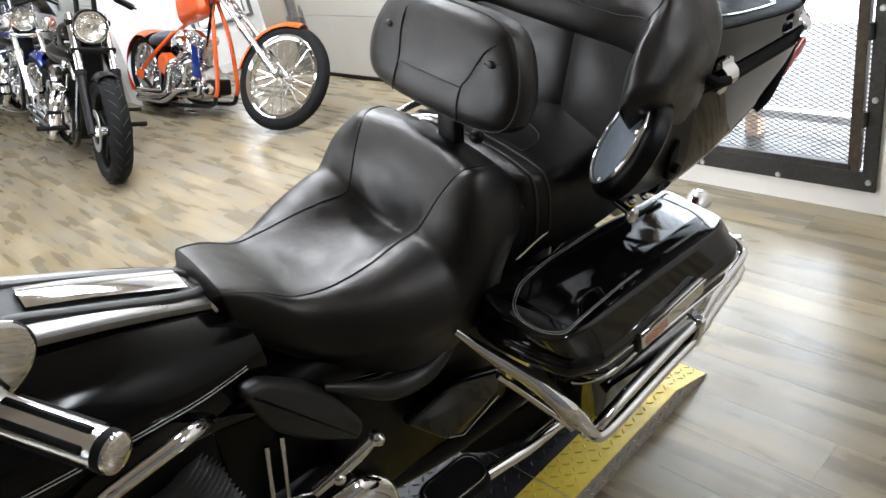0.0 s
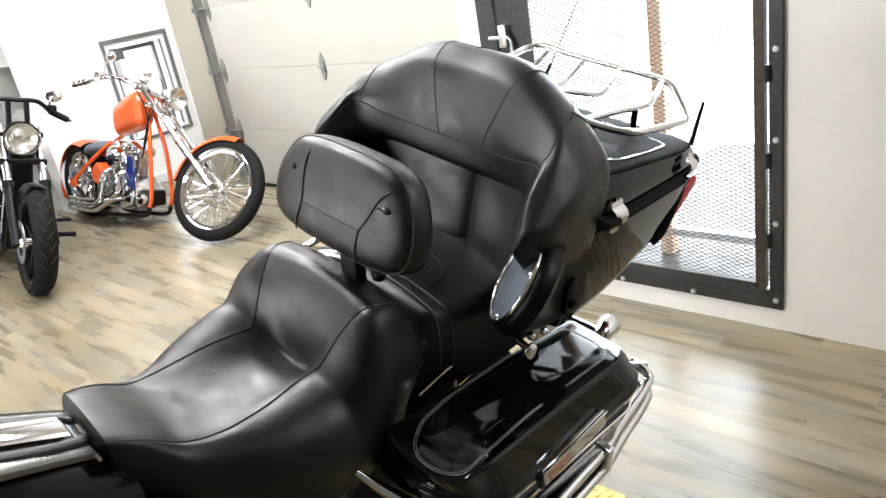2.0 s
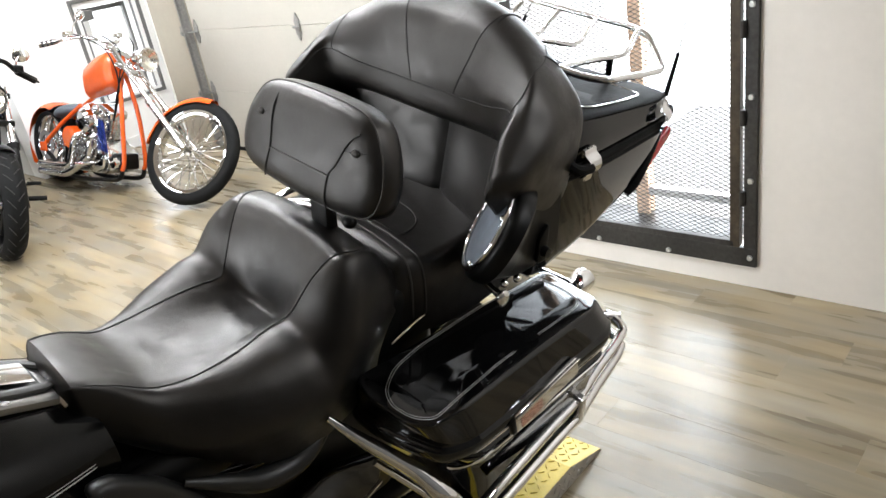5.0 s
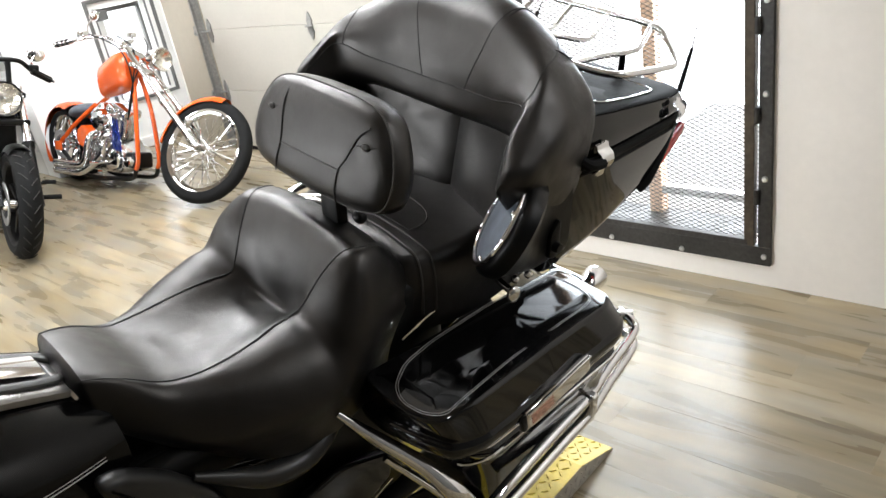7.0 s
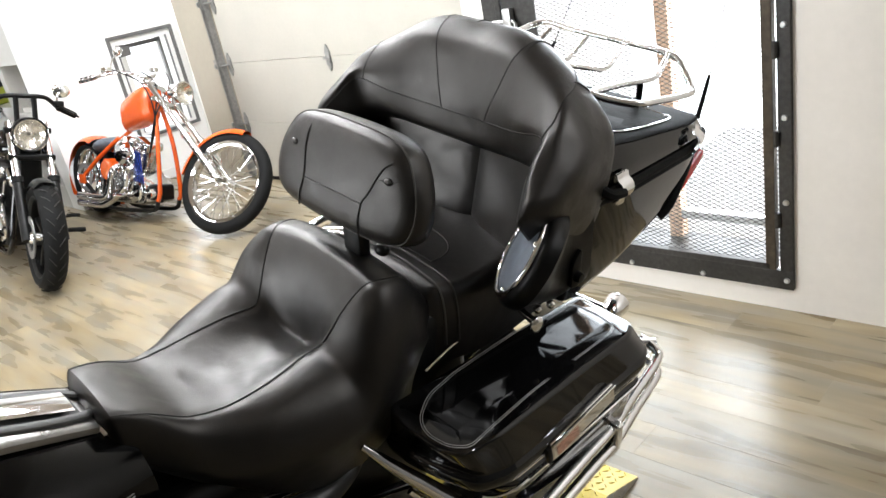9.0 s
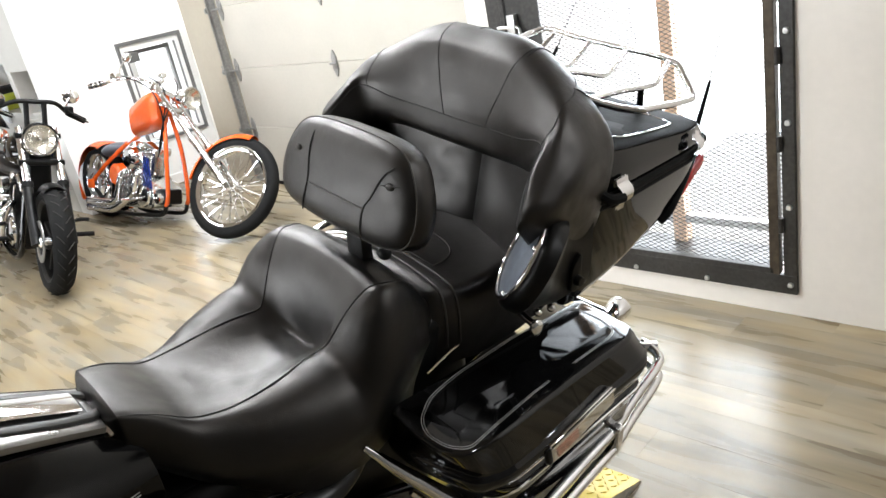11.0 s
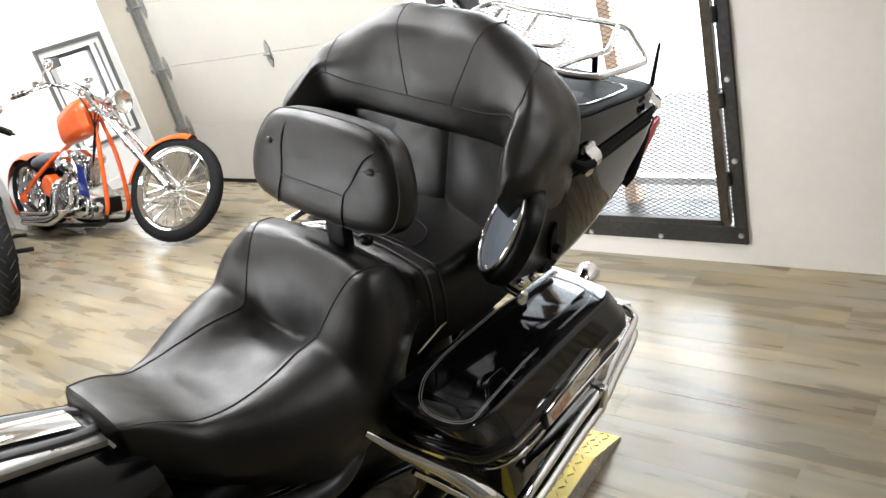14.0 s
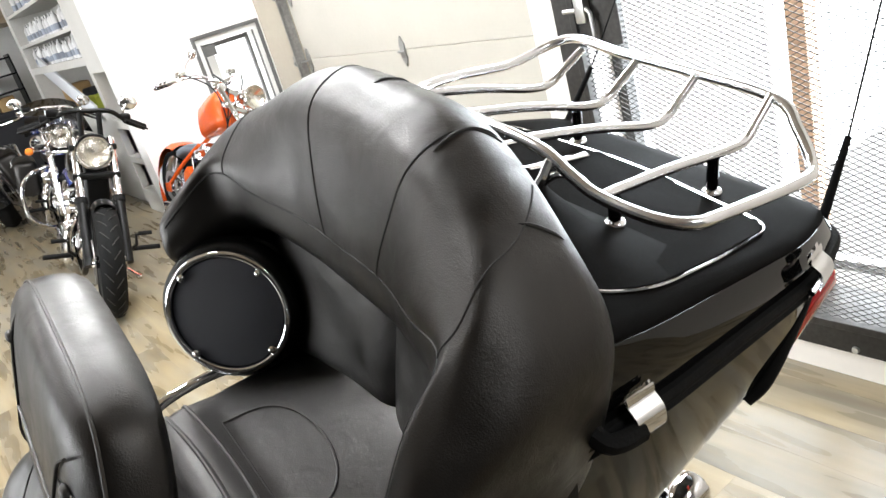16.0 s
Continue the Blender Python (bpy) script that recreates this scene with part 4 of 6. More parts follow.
part("strut", tube([(0.215, 0.735, 0.765), (0.26, 0.772, 0.715), (0.32, 0.826, 0.648), (0.365, 0.852, 0.600), (0.385, 0.876, 0.556), (0.401, 0.903, 0.512)], [0.006, 0.012, 0.016, 0.0195, 0.016, 0.009], 14, smooth=5), CHROME, guard_rails, "bright flattened chrome strut")
part("strut", tube([(0.255, 0.795, 0.640), (0.31, 0.855, 0.553), (0.353, 0.896, 0.490)], 0.0065, 10, smooth=4), CHROME, guard_rails)
part("clamp", moved(box(-0.015, 0.015, -0.012, 0.012, -0.036, 0.036, 0.006, 3), pose(0.380, 1.247, 0.528, 0, 0, 6)), CHROME, guard_rails)
for p in ((0.372, 0.908, 0.484), (0.386, 0.918, 0.476)):
    part("acorn_nut", sphere(p, 0.010, 0.010, 0.010, 12), CHROME, guard_rails)
part("stub", rod((0.25, 1.42, 0.60), (0.31, 1.505, 0.585), 0.010), CHROME, guard_rails)

# tour box
def box_out(f, g=0.0):
    pts = rounded([(-0.295, 1.17), (-0.245, 1.172), (-0.225, 1.262), (0.225, 1.262), (0.245, 1.172), (0.295, 1.17), (0.302, 1.33), (0.280, 1.62), (0.240, 1.735), (-0.240, 1.735), (-0.280, 1.62), (-0.302, 1.33)], 0.045, 5)
    return [(x * f, 1.41 + (y - 1.41) * (f + g)) for x, y in pts]


def tilt(y, z0, z1):
    return lerp(z0, z1, (y - 1.17) / 0.49)


def box_ring(f, z0, z1, g=0.0):
    return [Vector((x, y, tilt(y, z0, z1))) for x, y in box_out(f, g)]


# Darker copy of the lid enamel: gloss cut to keep window glare off.
LID_DULLED = mat("dulled_lid_black", (0.0035, 0.003, 0.0026), 0.5, grain=0.15, scale=60, rough_var=0.06, bump=0.1, bump_scale=500, spec=0.008)
BOXM = mat("black_box_enamel", (0.003, 0.003, 0.003), 0.045, rough_var=0.01, scale=40, spec=0.5)
tour = bpart("tour_box", grid_mesh([box_ring(0.80, 0.838, 0.918), box_ring(0.925, 0.840, 0.920), box_ring(0.945, 0.845, 0.925), box_ring(0.955, 0.858, 0.935), box_ring(0.985, 0.96, 0.975), box_ring(1.0, 1.050, 1.012)], close_v=True, cap=True), BOXM, label="gloss black top box behind the passenger backrest")
part("gasket", grid_mesh([box_ring(0.985, 1.040, 1.000), box_ring(1.008, 1.043, 1.003), box_ring(1.018, 1.048, 1.008), box_ring(1.010, 1.053, 1.013), box_ring(1.014, 1.056, 1.016), box_ring(1.024, 1.061, 1.021), box_ring(1.022, 1.067, 1.027), box_ring(1.012, 1.071, 1.031), box_ring(0.97, 1.072, 1.032)], close_v=True, cap=True), RUBBER, tour, "black rubber lid gasket")
lid = bpart("tour_box_lid", grid_mesh([box_ring(0.985, 1.066, 1.026), box_ring(0.996, 1.074, 1.032), box_ring(0.986, 1.115, 1.045), box_ring(0.968, 1.152, 1.057), box_ring(0.960, 1.1595, 1.062), box_ring(0.945, 1.1600, 1.0620)], close_v=True, cap=True), BOXM, label="gloss black top box lid with chrome trim")
# Top face in the dulled copy; the sides keep the glossy enamel.
part("lid_top", grid_mesh([box_ring(0.958, 1.1600, 1.0625), box_ring(0.945, 1.1625, 1.0645), box_ring(0.88, 1.165, 1.0665), box_ring(0.5, 1.168, 1.070)], close_v=True, cap=True), LID_DULLED, lid, "lid top darkened by taking out its gloss")
mat_in = rounded([(0.222, 1.325), (0.250, 1.385), (0.243, 1.50), (0.228, 1.605), (0.05, 1.625), (-0.05, 1.625), (-0.228, 1.605), (-0.243, 1.50), (-0.250, 1.385), (-0.222, 1.325)], 0.03, 6)


def lid_top(x, y):
    return tilt(y, 1.165, 1.0665) + 0.003 * max(0, 1 - abs(x) / 0.26)


part("lid_trim", tube([Vector((x, y, lid_top(x, y) + 0.002)) for x, y in mat_in], 0.0017, 6, True), CHROME, lid)
part("luggage_mat", grid_mesh([[Vector((x * f, 1.46 + (y - 1.46) * f, lid_top(x * f, y) + 0.003)) for x, y in mat_in] for f in (0.985, 0.5, 0.05)], close_v=True, cap=True), LID_DULLED, lid)
for x in (-0.06, -0.16):
    part("trim_strip", tube([Vector((x, y, lid_top(x, y) + 0.003)) for y in (1.36, 1.48, 1.60)], 0.008, 8, flat=0.4), CHROME, lid)


def latch(p, turn, parent):
    """A bent clip: a tab on the lid, a bulge over the lip and a foot on the box."""
    prof = [(0.001, 0.030), (0.003, 0.025), (0.004, 0.020), (0.014, 0.013), (0.018, 0.002), (0.016, -0.010), (0.006, -0.020), (0.003, -0.034)]
    rows = []
    for x, z in [(v.x, v.z) for v in catmull([(x, 0, z) for x, z in prof], 3)]:
        w = 0.0165 if z > -0.012 else 0.0095
        rows.append([Vector((x, -w, z)), Vector((x, w, z))])
    bm = grid_mesh(rows)
    merge(bm, grid_mesh([[q - Vector((0.004, 0, 0)) for q in r] for r in rows]))
    merge(bm, rod((0.008, -0.019, -0.014), (0.008, 0.019, -0.014), 0.004, 8))
    return part("latch", moved(bm, pose(*p, 0, 0, turn)), CHROME, parent, "chrome over-centre latch")


latch((0.304, 1.302, 1.056), -2, tour)
latch((0.282, 1.603, 1.044), 14, tour)
part("hinge_strap", tube([(0.300, 1.245, 1.072), (0.316, 1.255, 1.062), (0.318, 1.29, 1.055)], 0.010, 8, smooth=4), RUBBER, tour)
part("lamp_bezel", tube([(0.262, 1.535, 0.882), (0.270, 1.558, 0.905), (0.268, 1.605, 0.962), (0.262, 1.640, 1.004)], [0.009, 0.010, 0.010, 0.009], 10, smooth=4), RUBBER, tour, "black tail lamp bezel")
part("tail_lamp", prism(rounded([(1.600, 0.930), (1.625, 0.905), (1.712, 0.962), (1.700, 0.990)], 0.01, 3), "x", 0.14, 0.262, 0.008, 3), RED_LENS, tour, "red tail lamp")

# speaker pods with chrome rings
def pod(s):
    c = Vector((0.266, 1.074, 1.004)) if s > 0 else Vector((0.197, 1.094, 1.016))
    nrm = (Vector((-0.66, -0.56, 0.50)) if s > 0 else Vector((-0.72, -0.62, 0.30))).normalized()
    u = nrm.cross(Vector((0, 0, 1))).normalized()
    v = u.cross(nrm).normalized()

    def circle(r, d, n=40):
        return [c + nrm * d + r * (math.cos(a) * u + math.sin(a) * v) for a in (2 * math.pi * i / n for i in range(n))]
    ringsp = [circle(0.080, 0.002), circle(0.088, 0.000), circle(0.093, -0.005), circle(0.095, -0.016)]
    base = circle(0.094, -0.03)
    # from the round mouth to a flat-sided housing against the box
    back = []
    for i in range(40):
        a = 2 * math.pi * i / 40
        cu, sv = math.cos(a), math.sin(a)
        back.append(Vector((0.218 - 0.086 * math.copysign(abs(cu) ** 0.42, cu), 1.225, 0.975 + 0.100 * math.copysign(abs(sv) ** 0.42, sv))))
    for k in range(8):
        t = k / 7
        e = min(1.0, t * 1.55)
        e = e * e * (3 - 2 * e)
        ringsp.append([Vector((lerp(p.x, q.x, e), lerp(p.y, q.y, t), lerp(p.z, q.z, e))) for p, q in zip(base, back)])
    m = (lambda b: b) if s > 0 else mirrored
    shell = bpart("speaker_pod", m(grid_mesh(ringsp, close_v=True, cap=True)), SATIN_BLACK, label="satin black rear speaker pod")
    part("grille", m(grid_mesh([circle(r, d) for r, d in ((0.074, 0.004), (0.05, 0.010), (0.02, 0.012))], close_v=True, cap=True)), GRILLE if s < 0 else FADED_VINYL, shell, "dark speaker grille cloth")
    rg = m(tube(circle(0.080, 0.005), 0.0048, 10, True))
    ring_ob = part("trim_ring", rg, CHROME, shell, "chrome speaker trim ring")
    for a in (45, 135, 225, 315):
        p = c + nrm * 0.007 + 0.073 * (math.cos(radians(a)) * u + math.sin(radians(a)) * v)
        part("screw", m(sphere(p, 0.006, 0.006, 0.006, 10)), CHROME, ring_ob)
    return shell


pod(1)
pod(-1)
lock = bpart("lock", prism(rounded([(1.158, 0.905), (1.186, 0.905), (1.186, 0.985), (1.158, 0.960)], 0.012, 4), "x", 0.300, 0.312, 0.003), SATIN_BLACK)
part("lock_barrel", lathe([(0, 0.012), (0.009, 0.011), (0.011, 0), (0.011, -0.01)], 14, pose(0.312, 1.172, 0.93, 0, 90, 0)), SATIN_BLACK, lock)
stay = bpart("mount_stay", tube([(0.25, 1.07, 0.90), (0.29, 1.05, 0.905), (0.318, 1.043, 0.905)], 0.007, 10, smooth=4), CHROME)
part("stay_cap", sphere((0.325, 1.043, 0.900), 0.009, 0.015, 0.017, 14), ALLOY, stay)
for p in ((0.29, 1.09, 0.890), (0.27, 1.12, 0.885), (0.30, 1.114, 0.893)):
    part("bolt", sphere(p, 0.008, 0.008, 0.008, 10), CHROME, stay)
bpart("box_bracket", tube([(0.13, 1.00, 0.83), (0.17, 1.08, 0.842), (0.18, 1.3, 0.835), (0.17, 1.42, 0.83)], 0.007, 10, smooth=5), SATIN_BLACK)
signal = bpart("turn_signal", lathe([(0, -0.05), (0.020, -0.045), (0.033, -0.02), (0.036, 0.02), (0.033, 0.024)], 24, pose(0.15, 1.585, 0.565, -90, 0, 12) @ Matrix.Scale(0.85, 4)), CHROME, label="chrome bullet turn signal")
part("lens", lathe([(0, 0.036), (0.02, 0.034), (0.033, 0.022)], 24, pose(0.15, 1.585, 0.565, -90, 0, 12) @ Matrix.Scale(0.85, 4)), LENS, signal)
part("stalk", rod((0.0, 1.54, 0.573), (0.15, 1.56, 0.565), 0.010), CHROME, signal)

# luggage rack
# Chrome roughened to even out dark reflections and brighten the rack.
RACK_CHROME = mat("rough_chrome", (0.88, 0.88, 0.89), 0.2, 1.0, rough_var=0.05, scale=60)
rack = bpart("luggage_rack", tube([(-0.235, 1.47, 1.190), (-0.22, 1.445, 1.192), (-0.18, 1.436, 1.194), (-0.06, 1.435, 1.194), (0.04, 1.435, 1.188), (0.085, 1.436, 1.170), (0.125, 1.438, 1.156), (0.19, 1.445, 1.151), (0.226, 1.465, 1.149), (0.232, 1.51, 1.142), (0.224, 1.66, 1.113), (0.210, 1.705, 1.110), (0.17, 1.732, 1.138), (0.128, 1.748, 1.160), (0.0, 1.755, 1.164), (-0.135, 1.750, 1.170), (-0.22, 1.745, 1.178), (-0.256, 1.718, 1.168), (-0.258, 1.64, 1.162), (-0.246, 1.53, 1.182)], 0.0074, 10, True, smooth=5), RACK_CHROME, label="chrome tubular luggage rack")
for x, zf in ((-0.222, 1.190), (-0.105, 1.192), (0.006, 1.188), (0.128, 1.156)):
    part("slat", tube([(x, 1.438, zf), (x, 1.55, lerp(zf, 1.13, 0.5)), (x, 1.65, 1.126), (x, 1.69, 1.124), (x * 0.98, 1.716, 1.140), (x * 0.95, 1.748, 1.162)], 0.0066, 12, smooth=5), RACK_CHROME, rack)
part("front_bar", tube([(-0.05, 1.43, 1.185), (-0.045, 1.41, 1.155), (-0.03, 1.405, 1.150), (0.05, 1.408, 1.150), (0.06, 1.43, 1.18)], 0.006, 8, smooth=4), CHROME, rack)
for x, y in ((0.128, 1.46), (0.128, 1.63), (-0.105, 1.47), (-0.105, 1.63)):
    part("post", rod((x, y, lid_top(x, y)), (x, y, keyed(y, (1.43, 1.165 if x < 0.1 else 1.148), (1.65, 1.122))), 0.0075), GLOSS_BLACK, rack)
    part("post_cap", sphere((x, y, lid_top(x, y) + 0.004), 0.013, 0.013, 0.007, 12), CHROME, rack)
part("post_guard", tube([(0.03, 1.44, 1.135), (0.05, 1.45, 1.152), (0.075, 1.46, 1.150), (0.085, 1.47, 1.128)], 0.005, 8, smooth=5), CHROME, rack)

# whip antennas
for s, h in ((1, 0.75), (-1, 0.75)):
    ant = bpart("antenna", tube([(s * 0.228, 1.705, 1.02), (s * 0.224, 1.725, 1.05), (s * 0.214, 1.770, 1.125)], [0.007, 0.006, 0.0042], 10, smooth=4), RUBBER, label="black whip antenna")
    part("whip", tube([(s * 0.214, 1.770, 1.125), (s * 0.15, 1.97, 1.125 + h * 0.6), (s * 0.10, 2.10, 1.125 + h)], 0.0015, 6, smooth=6), RUBBER, ant)
    part("base", sphere((s * 0.228, 1.700, 1.018), 0.014, 0.017, 0.015, 12), RUBBER, ant)

# fuel tank, console, engine side and controls
def tank_point(a, y):
    w = keyed(y, (-0.25, 0.12), (-0.1, 0.175), (0.1, 0.195), (0.3, 0.175), (0.44, 0.13))
    zt = keyed(y, (-0.25, 1.03), (-0.05, 1.07), (0.1, 1.05), (0.25, 1.0), (0.44, 0.915))
    zl = keyed(y, (-0.25, 0.86), (0.2, 0.855), (0.44, 0.83))
    c, sn = math.sin(a), math.cos(a)
    return Vector((w * math.copysign(abs(c) ** 0.75, c), y, zl + (zt - zl) * max(0, sn) ** 0.7))


tank = bpart("fuel_tank", grid_mesh([[tank_point(lerp(-math.pi / 2, math.pi / 2, j / 40), lerp(-0.25, 0.44, i / 24)) for j in range(41)] for i in range(25)]), mat("black_tank_enamel", (0.0025, 0.0025, 0.0025), 0.12, rough_var=0.03, scale=40, spec=0.2), label="gloss black fuel tank with pinstripe")
for dz, r in ((0.0, 0.0009), (0.006, 0.0006)):
    line = []
    for i in range(26):
        y = lerp(-0.1, 0.405, i / 25)
        p = tank_point(1.36, y)
        line.append(p + Vector((0.001, 0, dz + 0.0005)))
    part("pinstripe", tube(line, r, 6), PINSTRIPE, tank)
bpart("frame_skirt", grid_mesh([[Vector((x, y, z)) for y, z in ((lerp(-0.2, 0.55, i / 10), lerp(0.86, 0.80, i / 10)) for i in range(11))] for x, z in ((0.12, 0), )] + [[Vector((0.10, lerp(-0.2, 0.55, i / 10), 0.62)) for i in range(11)]]), SATIN_BLACK)


def console_z(y):
    return keyed(y, (-0.1, 1.088), (0.1, 1.066), (0.25, 1.014), (0.43, 0.930))


crow = []
for i in range(25):
    y = lerp(-0.1, 0.410, i / 24)
    w = keyed(y, (-0.1, 0.085), (0.15, 0.085), (0.415, 0.058))
    crow.append([Vector((w * math.sin(a), y, console_z(y) - 0.012 + 0.016 * max(0, math.cos(a)) ** 0.28)) for a in [lerp(-math.pi / 2, math.pi / 2, j / 20) for j in range(21)]])
SATIN_SILVER = mat("satin_silver", (0.27, 0.265, 0.26), 0.34, 0.85, grain=0.06, scale=90, rough_var=0.08)
console = bpart("console", grid_mesh(crow), SATIN_SILVER, label="chrome tank console with rubber insert")
part("insert", tube([(0.035, 0.16, console_z(0.16) + 0.006), (0.040, 0.20, console_z(0.2) + 0.006), (0.036, 0.40, console_z(0.4) + 0.006), (-0.030, 0.40, console_z(0.4) + 0.006), (-0.045, 0.20, console_z(0.2) + 0.006), (-0.03, 0.16, console_z(0.16) + 0.006)], 0.0085, 8, True, smooth=5, flat=0.6), mat("grey_rubber", (0.035, 0.034, 0.033), 0.5, grain=0.15, bump=0.2), console)
part("recess", grid_mesh([[Vector((x, y, console_z(y) + 0.0065)) for x in (-0.040, 0.034)] for y in [lerp(0.165, 0.40, i / 8) for i in range(9)]]), SATIN_BLACK, console)
part("door", grid_mesh([[Vector((x, y, console_z(y) + 0.010 + 0.006 * math.cos(x / 0.03 * 1.4))) for x in [lerp(-0.028, 0.026, j / 8) for j in range(9)]] for y in [lerp(0.2, 0.395, i / 10) for i in range(11)]]), CHROME, console)
part("rear_trim", tube([(0.064, 0.414, 0.922), (0.046, 0.410, 0.932), (0.0, 0.404, 0.936), (-0.046, 0.407, 0.934), (-0.068, 0.418, 0.926)], 0.007, 8, smooth=5), CHROME, console)
part("key_slot", box(0.052, 0.058, 0.29, 0.305, console_z(0.3) - 0.004, console_z(0.3) - 0.001), SATIN_BLACK, console)

bar = bpart("handlebar", tube([(0.41, 0.189, 1.143), (0.30, 0.128, 1.150), (0.20, -0.02, 1.14), (0.12, -0.18, 1.10), (0.0, -0.2, 1.08), (-0.12, -0.18, 1.10), (-0.22, -0.02, 1.14), (-0.30, 0.128, 1.15), (-0.41, 0.189, 1.143)], 0.0125, 12, smooth=6), CHROME, label="chrome handlebar with ribbed grips")
for s in (1, -1):
    a, b = Vector((s * 0.414, 0.191, 1.143)), Vector((s * 0.30, 0.129, 1.150))
    grip = part("grip", tube([a, a.lerp(b, 0.93), b], [0.0185, 0.0185, 0.021], 18), ALLOY, bar, "chrome grip with black rubber bands")
    d = (b - a).normalized()
    sd = d.cross(Vector((0, 0, 1))).normalized()
    upv = sd.cross(d)
    for k in range(6):
        ang = k * math.pi / 3 + 0.35
        o = (math.cos(ang) * sd + math.sin(ang) * upv) * 0.0165
        part("rubber_band", tube([a + d * 0.022 + o, a + d * 0.06 + o, a + d * 0.115 + o], 0.0048, 8), RUBBER, grip)
    part("end_collar", tube([a + d * 0.012, a + d * 0.003], 0.0195, 20), RUBBER, grip)
    part("end_cap", tube([a + d * 0.003, a - d * 0.001, a - d * 0.004], [0.0188, 0.0182, 0.012], 20), CHROME, grip)
    mir = part("mirror", sphere((s * 0.30, 0.134, 1.198), 0.007, 0.055, 0.042, 24, pose(0, 0, 0, -10, 0, s * 20)), CHROME, bar, "oval mirror in a chrome shell")

COVER = mat("satin_cover_paint", (0.012, 0.012, 0.012), 0.42, grain=0.1, scale=80, rough_var=0.1, bump=0.1, bump_scale=500)
bpart("side_cover", prism(rounded([(0.372, 0.868), (0.41, 0.866), (0.47, 0.812), (0.52, 0.738), (0.556, 0.648), (0.537, 0.618), (0.46, 0.686), (0.400, 0.762)], 0.022, 6), "x", 0.150, 0.185, 0.014, 4), COVER, label="satin black side cover below the seat")
bpart("seat_skirt", tube([(0.170, 0.50, 0.775), (0.186, 0.554, 0.742), (0.192, 0.607, 0.705), (0.196, 0.667, 0.693), (0.196, 0.714, 0.708), (0.190, 0.75, 0.722)], [0.006, 0.014, 0.020, 0.020, 0.016, 0.008], 12, smooth=5), COVER, label="black skirt under the seat edge")
# Added black box, darkens the opening between side cover and primary.
bpart("frame_cover", box(-0.10, 0.12, 0.33, 0.62, 0.40, 0.80, 0.02, 2), SATIN_BLACK)
eng = bpart("engine", box(-0.12, 0.14, 0.05, 0.5, 0.22, 0.55, 0.04, 3), SATIN_BLACK, label="black air-cooled engine with fins")
FIN_EDGE = mat("machined_fin", (0.20, 0.20, 0.20), 0.35, 0.9, rough_var=0.1, scale=80)
for k in range(18):
    z = 0.50 + k * 0.0125
    part("fin", lathe([(0.085, -0.0012), (0.106, -0.0008), (0.107, 0), (0.106, 0.0008), (0.085, 0.0012)], 36, pose(0.03, 0.285 - (k - 7) * 0.004, z, 14, 0, 0)), FIN_EDGE, eng)
part("cylinder", lathe([(0, 0.0), (0.086, 0.0), (0.086, 0.24), (0, 0.24)], 24, pose(0.02, 0.30, 0.48, 14, 0, 0)), SATIN_BLACK, eng)
for k in range(2):
    part("push_tube", rod((0.15, 0.375 + 0.028 * k, 0.55), (0.13, 0.400 + 0.028 * k, 0.68), 0.0045), CHROME, eng)
bpart("engine_guard", tube([(0.12, 0.345, 0.80), (0.20, 0.300, 0.880), (0.215, 0.220, 0.885), (0.22, 0.140, 0.875), (0.20, 0.02, 0.80)], 0.011, 12, smooth=5), CHROME, label="chrome engine guard bar")
primary = bpart("primary_cover", prism(rounded([(0.30, 0.30), (0.56, 0.30), (0.58, 0.50), (0.52, 0.585), (0.42, 0.57), (0.30, 0.50)], 0.08, 8), "x", 0.14, 0.235, 0.025, 4), CHROME, label="chrome primary cover")
part("derby_cover", lathe([(0, 0.014), (0.07, 0.012), (0.078, 0), (0.078, -0.01)], 30, pose(0.237, 0.46, 0.46, 0, 90, 0)), CHROME, primary)
part("arm", tube([(0.20, 0.43, 0.60), (0.215, 0.50, 0.635), (0.22, 0.545, 0.655)], [0.010, 0.013, 0.009], 10, smooth=4), CHROME, primary)
for p in ((0.222, 0.548, 0.655), (0.212, 0.47, 0.615)):
    part("bolt", sphere(p, 0.016, 0.013, 0.013, 12), CHROME, primary)
board = bpart("passenger_footboard", prism(rounded([(0.27, 0.57), (0.345, 0.57), (0.345, 0.705), (0.27, 0.705)], 0.034, 6), "z", 0.512, 0.533, 0.006, 3), RUBBER, label="black rubber passenger footboard with bright edge")
part("edge", tube([Vector((0.3075 + (x - 0.3075) * 0.78, 0.6375 + (y - 0.6375) * 0.86, 0.535)) for x, y in rounded([(0.27, 0.57), (0.345, 0.57), (0.345, 0.705), (0.27, 0.705)], 0.034, 6)], 0.0016, 6, True), CHROME, board)
part("arm", tube([(0.33, 0.69, 0.525), (0.335, 0.79, 0.512), (0.33, 0.90, 0.500)], 0.0125, 10), CHROME, board)
bpart("exhaust", tube([(-0.16, 0.35, 0.30), (-0.20, 0.6, 0.26), (-0.24, 0.9, 0.25), (-0.26, 1.6, 0.27)], [0.03, 0.032, 0.045, 0.05], 16, smooth=4), CHROME)
bpart("swing_arm", tube([(0.10, 0.55, 0.36), (0.12, 0.8, 0.33), (0.12, 1.12, 0.33)], 0.03, 10, smooth=3), SATIN_BLACK)
bpart("frame_rail", tube([(0.10, -0.3, 0.85), (0.12, 0.3, 0.80), (0.14, 0.7, 0.68), (0.14, 1.1, 0.74)], 0.018, 10, smooth=4), GLOSS_BLACK)
bpart("inner_panel", box(-0.13, 0.14, 0.50, 0.95, 0.36, 0.76, 0.03, 3), SATIN_BLACK)
